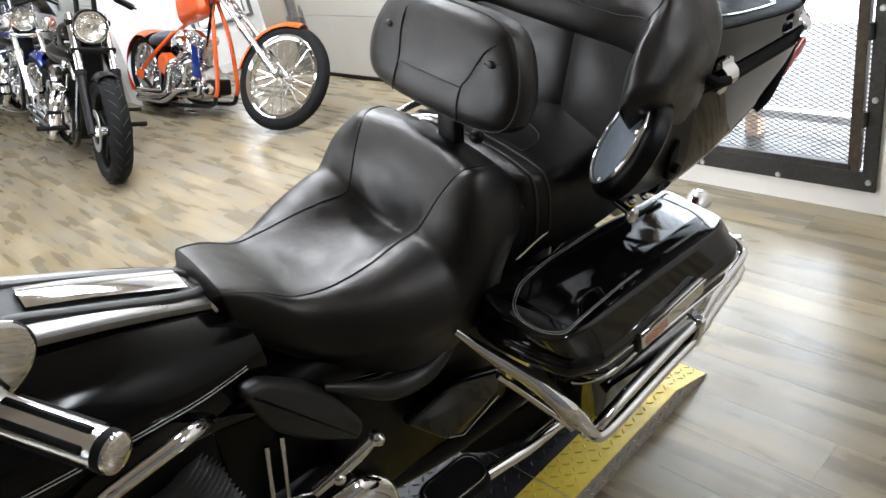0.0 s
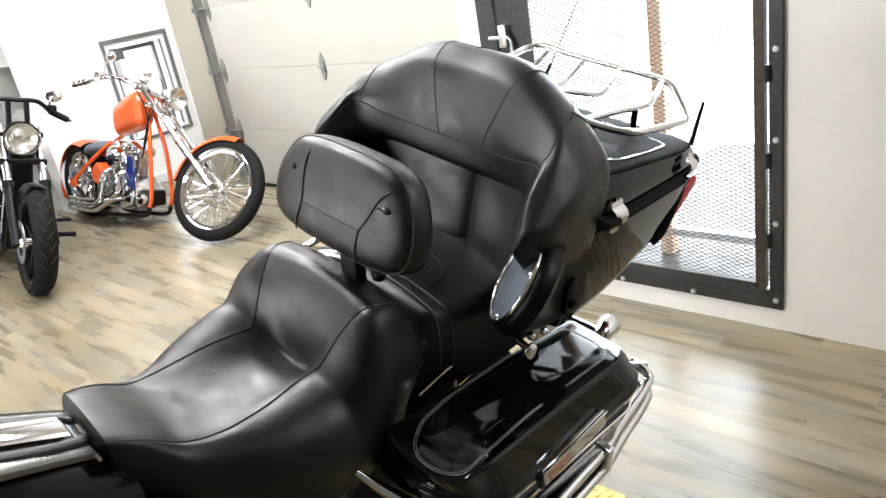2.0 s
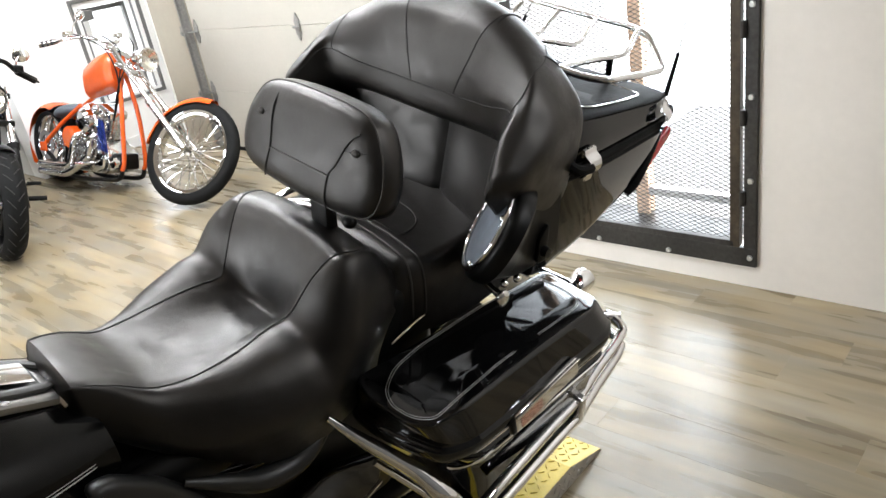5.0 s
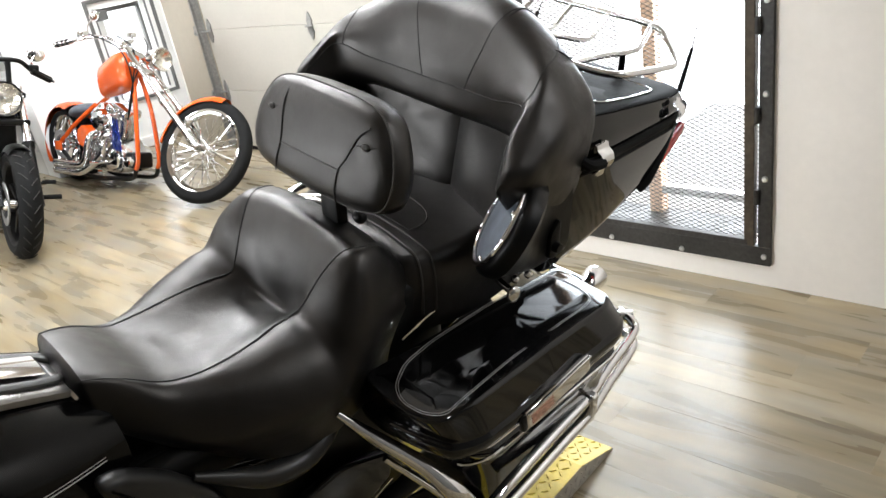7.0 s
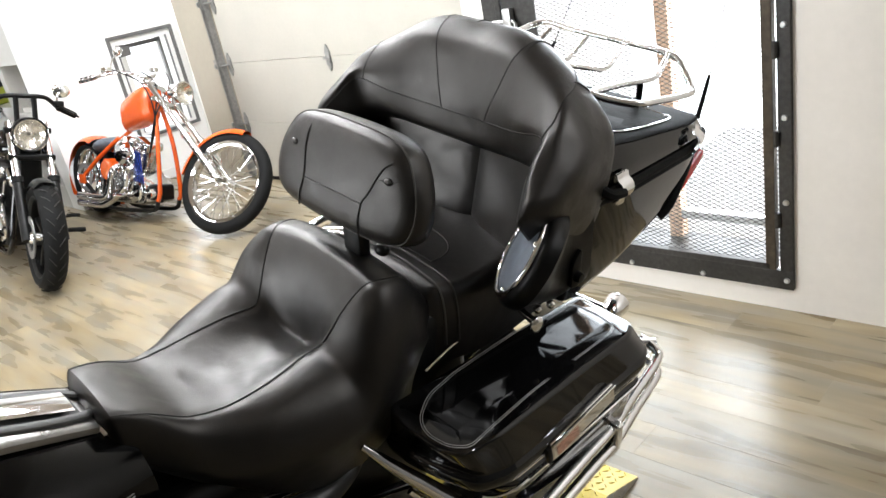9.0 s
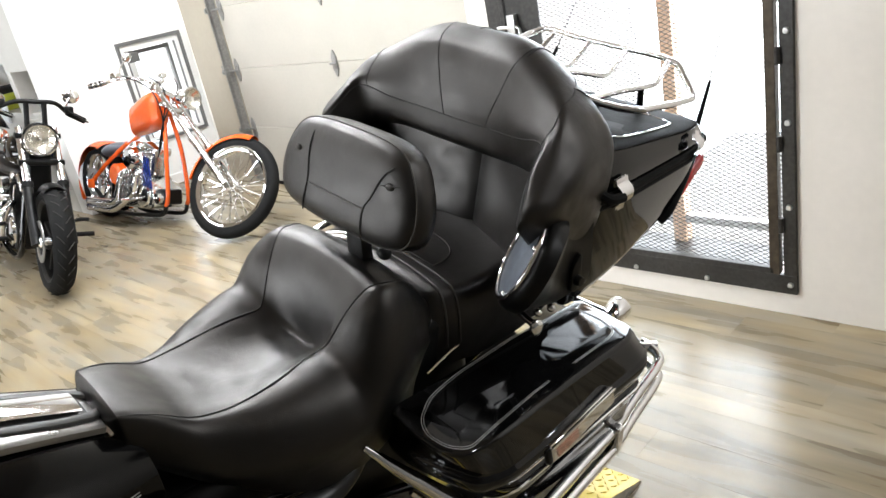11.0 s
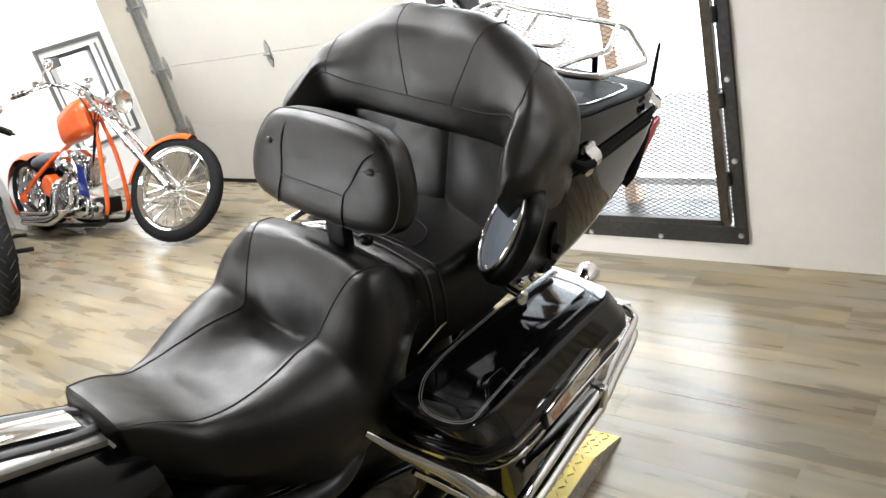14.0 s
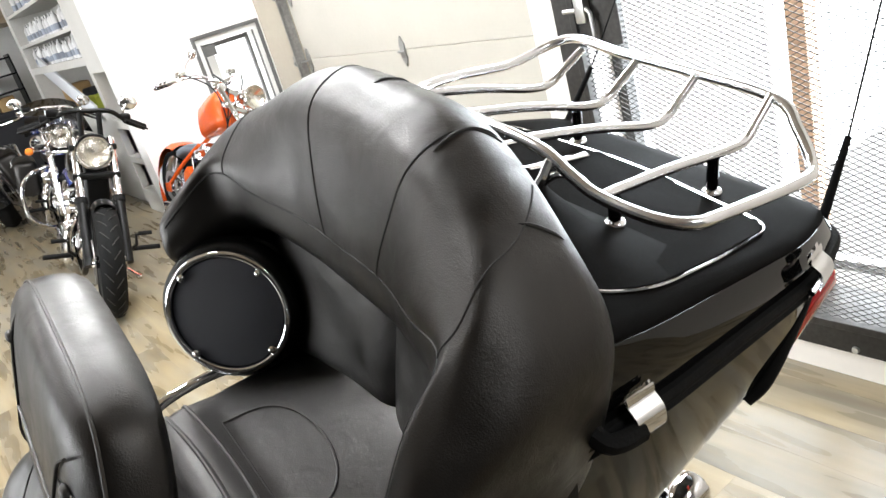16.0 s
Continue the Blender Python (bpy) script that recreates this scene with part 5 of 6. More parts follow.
panel = bpart("side_panel", prism(rounded([(0.640, 0.560), (0.759, 0.580), (0.885, 0.525), (0.872, 0.456), (0.773, 0.414), (0.725, 0.438)], 0.018, 5), "x", 0.150, 0.175, 0.008, 3), GLOSS_BLACK, label="gloss black lower side panel with a bright edge")
part("edge_trim", tube([(0.172, 0.736, 0.436), (0.176, 0.773, 0.416), (0.176, 0.872, 0.456)], 0.0022, 6), CHROME, panel)
for y in (-0.47, 1.12):
    wh = bpart("wheel", lathe([(0.20, -0.055), (0.25, -0.065), (0.30, -0.062), (0.322, -0.035), (0.328, 0), (0.322, 0.035), (0.30, 0.062), (0.25, 0.065), (0.20, 0.055)], 40, pose(0, y, 0.328, 0, 90, 0)), RUBBER)
    part("rim", lathe([(0, -0.03), (0.05, -0.04), (0.19, -0.04), (0.212, -0.055), (0.212, 0.055), (0.19, 0.04), (0.05, 0.04), (0, 0.03)], 40, pose(0, y, 0.328, 0, 90, 0)), ALLOY, wh)
for s in (1, -1):
    bpart("fork_leg", rod((s * 0.10, -0.47, 0.33), (s * 0.10, -0.20, 1.03), 0.024), CHROME)
bpart("kick_stand", tube([(0.10, 0.25, 0.28), (0.17, 0.22, 0.14), (0.235, 0.16, -0.04)], 0.010, 10, smooth=4), CHROME)
frow = [[Vector((0.30 * math.sin(a) * f, -0.36 + 0.12 * (1 - math.cos(a)) + d, z)) for a in [lerp(-1.4, 1.4, j / 24) for j in range(25)]] for z, f, d in ((0.92, 0.9, 0.0), (1.0, 1.0, -0.04), (1.12, 1.0, -0.05), (1.22, 0.85, 0.0), (1.27, 0.7, 0.05))]
bpart("fairing", grid_mesh(frow), GLOSS_BLACK, label="gloss black handlebar fairing")

# ---- parked motorcycles: local x to the front, y to their left, z up, origin under the rear axle ----
DISC = mat("brake_disc_steel", (0.28, 0.27, 0.26), 0.45, 0.8, grain=0.1, scale=80)


def tyre_wheel(parent, c, r, w, spokes, rim_mat, steer=0.0, disc=True, name="wheel"):
    m = pose(*c, 0, 0, steer) @ pose(0, 0, 0, 90, 0, 0)
    ri = r * (0.80 if spokes > 12 else 0.76)
    prof = [(ri, -w * 0.42), (ri + (r - ri) * 0.45, -w * 0.5), (r - w * 0.22, -w * 0.40), (r - w * 0.05, -w * 0.2), (r, 0), (r - w * 0.05, w * 0.2), (r - w * 0.22, w * 0.40), (ri + (r - ri) * 0.45, w * 0.5), (ri, w * 0.42)]
    wh = part(name, lathe(prof, 48, m), RUBBER, parent, "black rubber tyre")
    part("rim", lathe([(ri * 0.90, -w * 0.3), (ri * 0.97, -w * 0.40), (ri * 1.03, -w * 0.42), (ri * 1.0, -w * 0.1), (ri * 1.0, w * 0.1), (ri * 1.03, w * 0.42), (ri * 0.97, w * 0.40), (ri * 0.90, w * 0.3), (ri * 0.88, 0), (ri * 0.90, -w * 0.3)], 48, m), rim_mat, wh)
    part("hub", lathe([(0, -w * 0.75), (0.02, -w * 0.75), (0.035, -w * 0.6), (0.024, -w * 0.2), (0.024, w * 0.2), (0.035, w * 0.6), (0.02, w * 0.75), (0, w * 0.75)], 20, m), CHROME, wh)
    if spokes > 12:
        bm = bmesh.new()
        for i in range(spokes):
            a = 2 * math.pi * i / spokes
            s = 1 if i % 2 else -1
            b = a + (0.45 if (i // 2) % 2 else -0.45)
            rod(m @ Vector((0.03 * math.cos(b), 0.03 * math.sin(b), s * w * 0.55)), m @ Vector((ri * 0.9 * math.cos(a), ri * 0.9 * math.sin(a), 0)), 0.0029, 5, bm=bm)
        part("spokes", bm, CHROME, wh)
    else:
        for i in range(spokes):
            a = 2 * math.pi * i / spokes
            part("spoke", rod(m @ Vector((0.03 * math.cos(a), 0.03 * math.sin(a), 0)), m @ Vector((ri * 0.92 * math.cos(a), ri * 0.92 * math.sin(a), 0)), 0.016, 8), rim_mat, wh)
    if disc:
        part("brake_disc", lathe([(0.075, -0.003), (0.112, -0.003), (0.112, 0.003), (0.075, 0.003), (0.075, -0.003)], 36, m @ Matrix.Translation((0, 0, w * 0.62))), DISC, wh)
    return wh


def tread_grooves(parent, c, r, w, steer=0.0):
    m = pose(*c, 0, 0, steer) @ pose(0, 0, 0, 90, 0, 0)
    bm = bmesh.new()
    for i in range(26):
        a = 2 * math.pi * i / 26
        for s in (1, -1):
            pts = []
            for k in range(4):
                zz = s * w * (0.06 + 0.1 * k)
                rr = r - w * (0.9 * (abs(zz) / w) ** 2.2) + 0.0006
                b = a + 0.05 * k + (0.12 if s > 0 else 0)
                pts.append(m @ Vector((rr * math.cos(b), rr * math.sin(b), zz)))
            tube(pts, 0.0026, 5, bm=bm)
    return part("tread", bm, SEAM, parent)


def fender(parent, c, r, w, a0, a1, material, steer=0.0, label=""):
    m = pose(*c, 0, 0, steer)
    rows = []
    for i in range(25):
        a = radians(lerp(a0, a1, i / 24))
        rows.append([m @ Vector((math.cos(a) * (r - 0.028 * (2 * j / 10 - 1) ** 4 - 0.012 * (2 * j / 10 - 1) ** 2), w * (2 * j / 10 - 1), math.sin(a) * (r - 0.028 * (2 * j / 10 - 1) ** 4 - 0.012 * (2 * j / 10 - 1) ** 2))) for j in range(11)])
    inner = [[Vector(p) - (Vector(p) - Vector(c)).normalized() * 0.004 for p in row] for row in rows]
    bm = grid_mesh(rows)
    merge(bm, grid_mesh(inner))
    return part("fender", bm, material, parent, label)


def headlamp(parent, c, r, depth, steer=0.0, lens_mat=None, shell=None):
    m = pose(*c, 0, 0, steer) @ pose(0, 0, 0, 0, 90, 0)
    sh = part("headlamp", lathe([(0, -depth), (r * 0.45, -depth * 0.92), (r * 0.8, -depth * 0.55), (r * 0.97, -depth * 0.1), (r * 1.04, 0), (r * 1.04, 0.012), (r * 0.96, 0.016)], 32, m), shell or CHROME, parent, "round headlamp")
    part("reflector", lathe([(0, -0.030), (r * 0.30, -0.027), (r * 0.62, -0.014), (r * 0.88, 0.006), (r * 0.97, 0.015)], 32, m), lens_mat or LENS, sh, "mirrored headlamp bowl")
    part("bulb_cap", lathe([(0, 0.012), (r * 0.13, 0.009), (r * 0.17, -0.004), (r * 0.17, -0.03)], 20, m), CHROME, sh)
    part("bezel", lathe([(r * 0.90, 0.014), (r * 0.93, 0.021), (r * 0.99, 0.022), (r * 1.03, 0.014)], 32, m), CHROME, sh)
    return sh


def v_twin(parent, c, dark, scale=1.0, twist=0):
    """Crankcase, two finned cylinders, rocker boxes, air cleaner, primary."""
    case, bright = (SATIN_BLACK, ALLOY) if dark else (ALLOY, CHROME)
    S = Matrix.Translation(c) @ Matrix.Scale(scale, 4)
    eng = part("engine", moved(prism(rounded([(-0.26, 0.0), (0.16, 0.0), (0.19, 0.12), (0.10, 0.22), (-0.12, 0.22), (-0.27, 0.16)], 0.05, 5), "y", -0.085, 0.085, 0.015), S), case, parent, "v-twin engine")
    for ang, x0 in ((-24, -0.05), (24, 0.05)):
        base = S @ pose(x0, 0, 0.20, 0, -ang * -1, 0)
        for k in range(9):
            part("fin", lathe([(0.05, -0.003), (0.074, -0.002), (0.074, 0.002), (0.05, 0.003)], 16, base @ Matrix.Translation((0, 0, 0.02 + k * 0.0155))), bright if not dark else SATIN_BLACK, eng)
        part("cylinder", lathe([(0, 0), (0.058, 0), (0.058, 0.16), (0, 0.16)], 16, base), case, eng)
        part("rocker_box", moved(box(-0.07, 0.07, -0.062, 0.062, 0.158, 0.218, 0.02, 3), base), CHROME, eng)
        for s in (1, -1):
            part("push_rod", rod(S @ Vector((x0 * 0.6, s * -0.088, 0.12)), base @ Vector((0.0, -0.075, 0.17)), 0.007), CHROME, eng)
    part("air_cleaner", lathe([(0, 0.035), (0.055, 0.032), (0.072, 0.015), (0.072, -0.02)], 28, S @ pose(0.0, -0.11, 0.32, 90, 0, 0)), CHROME, eng)
    part("gear_cover", lathe([(0, 0.03), (0.05, 0.028), (0.085, 0.012), (0.09, 0)], 24, S @ pose(0.06, -0.085, 0.10, 90, 0, 0)), CHROME, eng)
    part("primary", moved(prism(rounded([(-0.36, 0.02), (0.12, 0.0), (0.15, 0.1), (0.08, 0.17), (-0.30, 0.17), (-0.38, 0.1)], 0.07, 6), "y", 0.085, 0.15, 0.02), S), CHROME if not dark else SATIN_BLACK, eng)
    return eng


def forks(parent, axle, head, gap, mats, r=0.02, lower=0.5):
    for s in (1, -1):
        a, b = Vector(axle) + Vector((0, s * gap, 0)), Vector(head) + Vector((0, s * gap, 0))
        mid = a.lerp(b, lower)
        leg = part("fork_leg", tube([a - (b - a).normalized() * 0.02, mid, mid + (b - a).normalized() * 0.004], [r * 1.35, r * 1.3, r], 14), mats[0], parent)
        part("fork_tube", rod(mid, b, r, 14), mats[1], leg)
        part("dust_cover", rod(mid - (b - a).normalized() * 0.012, mid + (b - a).normalized() * 0.02, r * 1.55, 14), mats[2], leg)


def drop_tank(parent, c, l, w, h, material, pitch=0, label="", tail=0.25):
    rows = []
    m = pose(*c, 0, pitch, 0)
    for i in range(21):
        t = i / 20
        x = l * (t - 0.5)
        ww = w * keyed(t, (0, tail), (0.25, lerp(tail, 1, 0.63)), (0.6, 1.0), (0.88, 0.92), (1, 0.55))
        hh = h * keyed(t, (0, tail), (0.3, lerp(tail, 1, 0.63)), (0.65, 1.0), (0.9, 0.9), (1, 0.5))
        rows.append([m @ Vector((x, ww * math.copysign(abs(math.sin(a)) ** 0.8, math.sin(a)), hh * (1 if math.cos(a) > 0 else 0.55) * math.copysign(abs(math.cos(a)) ** 0.8, math.cos(a)))) for a in [2 * math.pi * j / 28 for j in range(28)]])
    return part("fuel_tank", grid_mesh(rows, close_v=True, cap=True), material, parent, label)


# orange chopper
CHOP = Matrix.Translation((-5.87, 2.310, 0)) @ pose(0, 0, 0, 0, 0, 3.5) @ pose(0, 0, 0, -16, 0, 0)
chop = thing("chopper", CHOP, "orange chopper with long chrome fork and spoked front wheel", "motorcycle", "parked motorcycles")
FA = (1.745, 0, 0.322)
w = tyre_wheel(chop, FA, 0.348, 0.085, 40, CHROME, disc=False)
tyre_wheel(chop, (0.0, 0, 0.292), 0.292, 0.19, 9, CHROME, 0)
fender(chop, FA, 0.368, 0.052, 76, 176, ORANGE, 0, "orange front fender")
fender(chop, (0.0, 0, 0.292), 0.322, 0.115, 70, 212, ORANGE, 0, "orange rear fender")
HEAD = (0.93, 0, 0.985)
forks(chop, (1.729, 0, 0.332), HEAD, 0.085, (ALLOY, CHROME, CHROME), 0.0185, 0.42)
for z, x in ((0.84, 1.07), (0.96, 0.95)):
    part("yoke", box(x - 0.03, x + 0.03, -0.105, 0.105, z - 0.015, z + 0.02, 0.008), CHROME, chop)
bars = part("handlebar", tube([(0.486, -0.31, 1.012), (0.55, -0.245, 1.035), (0.64, -0.15, 1.068), (0.76, -0.09, 1.065), (0.86, -0.05, 1.035), (0.87, 0.03, 1.035), (0.76, 0.11, 1.065), (0.60, 0.18, 1.07), (0.46, 0.22, 1.03)], 0.0125, 12, smooth=6), CHROME, chop, "chrome pullback handlebar")
for a, b in (((0.478, -0.318, 1.009), (0.565, -0.23, 1.041)), ((0.45, 0.223, 1.028), (0.56, 0.195, 1.058))):
    a, b = Vector(a), Vector(b)
    d = b - a
    part("grip", rod(a, b, 0.019, 14), ALLOY, bars, "chrome and black grip")
    for t in (0.15, 0.4, 0.65):
        part("rubber_band", rod(a + d * t, a + d * (t + 0.12), 0.0205, 14), RUBBER, bars)
    part("lever", tube([b + d * 0.35 + Vector((0.05, 0, 0.0)), b + Vector((0.055, -0.02, 0.0)), a + Vector((0.05, -0.02, 0.0))], 0.006, 8, smooth=4), CHROME, bars)
    part("reservoir", moved(box(-0.045, 0.045, -0.022, 0.022, 0.01, 0.048, 0.008), Matrix.Translation(b + d * 0.55)), ALLOY, bars)
mirror = part("mirror", sphere((0.56, -0.06, 1.225), 0.05, 0.03, 0.032, 16, pose(0, 0, 0, 0, -25, 0)), CHROME, bars, "chrome mirror")
part("stem", tube([(0.63, -0.15, 1.085), (0.60, -0.13, 1.15), (0.57, -0.07, 1.21)], 0.005, 8, smooth=3), CHROME, mirror)
hl = headlamp(chop, (1.21, 0, 0.925), 0.078, 0.15, -8)
part("bracket", rod((1.03, 0, 0.88), (1.16, 0, 0.91), 0.014), CHROME, hl)
drop_tank(chop, (0.745, -0.01, 0.772), 0.37, 0.074, 0.180, ORANGE, -14, "orange fuel tank", 0.84)
saddle = part("saddle", sphere((0.20, 0, 0.545), 0.15, 0.115, 0.055, 20, pose(0, 0, 0, 0, -12, 0)), FADED_VINYL, chop, "faded blue-grey solo saddle")
FR = 0.0155


def ftube(pts, smooth=5, r=FR):
    return part("frame_tube", tube(pts, r, 12, smooth=smooth), ORANGE, chop)


ftube([(0.95, 0, 0.93), (0.99, 0, 0.80)], 0, 0.034)
ftube([(0.95, 0, 0.90), (0.70, 0, 0.72), (0.42, 0, 0.60), (0.25, 0, 0.50)])
for s in (1, -1):
    ftube([(0.97, s * 0.02, 0.82), (1.03, s * 0.06, 0.55), (1.05, s * 0.08, 0.24), (1.02, s * 0.083, 0.16)])
    part("lower_rail", tube([(1.02, s * 0.083, 0.16), (0.98, s * 0.085, 0.10), (0.80, s * 0.09, 0.08), (0.30, s * 0.10, 0.08), (0.05, s * 0.13, 0.24)], 0.016, 10, smooth=5), SATIN_BLACK, chop)
    ftube([(0.42, s * 0.03, 0.60), (0.22, s * 0.10, 0.45), (0.0, s * 0.135, 0.29)])
    part("axle_plate", moved(box(-0.05, 0.05, -0.006, 0.006, -0.035, 0.035, 0.004), pose(0, s * 0.14, 0.28)), ORANGE, chop)
ftube([(0.36, 0, 0.56), (0.32, 0, 0.3), (0.34, 0, 0.09)])
eng = v_twin(chop, (0.66, 0, 0.12), False, 1.18)
for k, (x, z) in enumerate(((0.56, 0.40), (0.78, 0.40))):
    pipe = part("exhaust", tube([(x, -0.09, z), (x - 0.02, -0.155, z - 0.03), (x - 0.08, -0.165, z - 0.16), (0.42, -0.165, 0.165 - 0.05 * k), (0.2, -0.165, 0.150 - 0.05 * k), (0.0, -0.17, 0.150 - 0.05 * k)], [0.022, 0.024, 0.026, 0.030, 0.030, 0.030], 14, smooth=6), CHROME, chop, "chrome exhaust pipe")
part("oil_tank", lathe([(0, -0.10), (0.07, -0.10), (0.085, -0.085), (0.085, 0.085), (0.07, 0.10), (0, 0.10)], 28, pose(0.30, 0, 0.36, 90, 0, 0)), ORANGE, chop, "orange oil tank")
part("battery_box", box(0.86, 0.99, -0.07, 0.07, 0.16, 0.27, 0.015, 3), SATIN_BLACK, chop)
part("oil_filter", lathe([(0, -0.05), (0.035, -0.05), (0.038, -0.04), (0.038, 0.05), (0, 0.055)], 20, pose(0.94, -0.06, 0.21, 90, 0, 0)), CHROME, chop)
part("horn_cover", sphere((0.80, -0.12, 0.575), 0.035, 0.025, 0.035, 16), ALLOY, chop)
part("hang_tag", prism([(0.80, 0.30), (0.93, 0.28), (0.90, 0.50), (0.84, 0.52)], "y", -0.135, -0.128), BLUE, chop, "blue hanging tag")
part("peg", rod((0.74, -0.28, 0.20), (0.74, -0.09, 0.20), 0.014), CHROME, chop)
part("kick_stand", tube([(0.62, 0.08, 0.09), (0.66, 0.14, 0.06), (0.62, 0.20, 0.055)], 0.010, 8, smooth=3), CHROME, chop)
part("taillight", sphere((-0.34, 0, 0.36), 0.03, 0.045, 0.03, 12), RED_LENS, chop)
for i in range(3):
    part("cable", tube([(0.78, -0.22 + 0.2 * i, 1.08), (0.95 + 0.04 * i, -0.1 + 0.08 * i, 0.98), (1.02, -0.06, 0.75), (0.90, -0.05, 0.5)], 0.005, 6, smooth=6), SATIN_BLACK, chop)


def steered(parent, names, head, axle, degrees):
    """Turn the front end about the steering head."""
    axis = (Vector(head) - Vector(axle)).normalized()
    m = Matrix.Translation(head) @ Matrix.Rotation(radians(degrees), 4, axis) @ Matrix.Translation(-Vector(head))
    front = min(axle[0], 9)
    for ob in parent.children:
        kind = ob.name.split(".")[0]
        if kind in names:
            if kind in ("wheel", "fender") and sum((Vector(c) for c in ob.bound_box), Vector()).x / 8 < front * 0.5:
                continue
            ob.matrix_basis = m


steered(chop, ("wheel", "fender", "fork_leg", "yoke", "headlamp"), HEAD, (1.729, 0, 0.332), 27)


# black cruiser that faces the camera
def cruiser(name, m, label, lamp_mat, tank_mat, dark, style):
    b = thing(name, m, label, "motorcycle", "parked motorcycles")
    ax, r = 1.36, 0.292
    steer = 0
    fa = (ax, 0, r)
    wh = tyre_wheel(b, fa, r, 0.112 if dark else 0.12, 9 if dark else 40, SATIN_BLACK if dark else CHROME, steer)
    tread_grooves(wh, fa, r, 0.112 if dark else 0.12, steer)
    tyre_wheel(b, (0, 0, 0.285), 0.285, 0.14, 9, SATIN_BLACK if dark else CHROME)
    fork_mats = (SATIN_BLACK, CHROME, RUBBER) if dark else (CHROME, CHROME, CHROME)
    forks(b, (ax, 0, r), (ax - 0.36, 0, 0.87), 0.088, fork_mats, 0.020, 0.48)
    fender(b, fa, r + 0.020, 0.056, 76 if dark else 48, 150 if dark else 190, SATIN_BLACK if dark else tank_mat, steer, "short front fender")
    fender(b, (0, 0, 0.285), 0.325, 0.085, 30, 190, GLOSS_BLACK if dark else tank_mat, 0, "rear fender")
    for x, z in ((ax - 0.255, 0.69), (ax - 0.335, 0.83)):
        part("yoke", box(x - 0.03, x + 0.03, -0.115, 0.115, z - 0.016, z + 0.016, 0.007), SATIN_BLACK if dark else CHROME, b)
    part("fork_shroud", box(ax - 0.36, ax - 0.30, -0.06, 0.06, 0.50, 0.76, 0.02, 3), SATIN_BLACK, b)
    lamp = headlamp(b, (ax - 0.265, 0, 0.812), 0.082 if dark else 0.088, 0.11, 0, lamp_mat, SATIN_BLACK if dark else CHROME)
    part("trim_ring", tube([(ax - 0.255, 0.086 * math.cos(a), 0.812 + 0.086 * math.sin(a)) for a in [2 * math.pi * i / 32 for i in range(32)]], 0.006, 8, True), CHROME, lamp)
    if dark:
        part("lamp_visor", fender_band(ax - 0.265, 0.812, 0.094), SATIN_BLACK, lamp)
    for s in (1, -1):
        part("riser", rod((ax - 0.345, s * 0.045, 0.84), (ax - 0.36, s * 0.045, 1.01), 0.014, 12), SATIN_BLACK if dark else CHROME, b)
    left = 0.86 if dark else 1.0
    hb = part("handlebar", tube([(ax - 0.50, -0.32, 0.915), (ax - 0.43, -0.20, 0.965), (ax - 0.365, -0.10, 1.012), (ax - 0.36, 0, 1.015), (ax - 0.365, 0.10, 1.012), (ax - 0.43, 0.20 * left, 0.965), (ax - 0.50, 0.32 * left, 0.915)], 0.0125, 12, smooth=5), SATIN_BLACK if dark else CHROME, b)
    for s in (left, -1):
        part("grip", rod((ax - 0.505, s * 0.328, 0.912), (ax - 0.44, s * 0.21, 0.957), 0.019, 12), RUBBER, hb, "black rubber grip")
        part("lever", tube([(ax - 0.38, s * 0.20, 0.968), (ax - 0.385, s * 0.24, 0.945), (ax - 0.46, s * 0.34, 0.905)], 0.006, 8, smooth=4), SATIN_BLACK if dark else CHROME, hb)
        part("lever_perch", box(ax - 0.45, ax - 0.39, s * 0.21 - 0.025, s * 0.21 + 0.025, 0.955, 0.995, 0.008), SATIN_BLACK if dark else CHROME, hb)
    part("reservoir", box(ax - 0.43, ax - 0.38, -0.20, -0.14, 0.985, 1.025, 0.008), SATIN_BLACK, hb)
    for s in ((0.86,) if dark else (1, -1)):
        mr = part("mirror", sphere((ax - 0.45, s * 0.235, 1.050), 0.014, 0.048, 0.040, 16), CHROME, hb, "round chrome mirror")
        part("stem", tube([(ax - 0.42, s * 0.20, 0.99), (ax - 0.42, s * 0.205, 1.02), (ax - 0.445, s * 0.225, 1.04)], 0.006, 8, smooth=4), CHROME, mr)
    drop_tank(b, (0.70, 0, 0.70), 0.56, 0.135, 0.125, tank_mat, -6, "fuel tank")
    part("saddle", sphere((0.30, 0, 0.60), 0.26, 0.12, 0.06, 20, pose(0, 0, 0, 0, 6, 0)), LEATHER, b, "black leather saddle")
    v_twin(b, (0.60, 0, 0.13), dark, 1.1)
    for s in (1, -1):
        part("frame_tube", tube([(ax - 0.36, s * 0.02, 0.78), (ax - 0.40, s * 0.07, 0.45), (ax - 0.44, s * 0.10, 0.14), (0.5, s * 0.11, 0.12), (0.1, s * 0.11, 0.26)], 0.017, 10, smooth=5), GLOSS_BLACK, b)
        peg = part("foot_peg", rod((0.92 if dark else 0.75, s * 0.13, 0.24), (0.92 if dark else 0.75, s * 0.30, 0.24), 0.014, 12), RUBBER, b)
        part("control_arm", tube([(0.95, s * 0.14, 0.24), (1.0, s * 0.17, 0.28), (1.02, s * 0.17, 0.34), (1.02, s * 0.23, 0.345)], 0.009, 8), SATIN_BLACK, peg)
        part("toe_peg", rod((1.02, s * 0.18, 0.345), (1.02, s * 0.25, 0.345), 0.011, 10), RUBBER, peg)
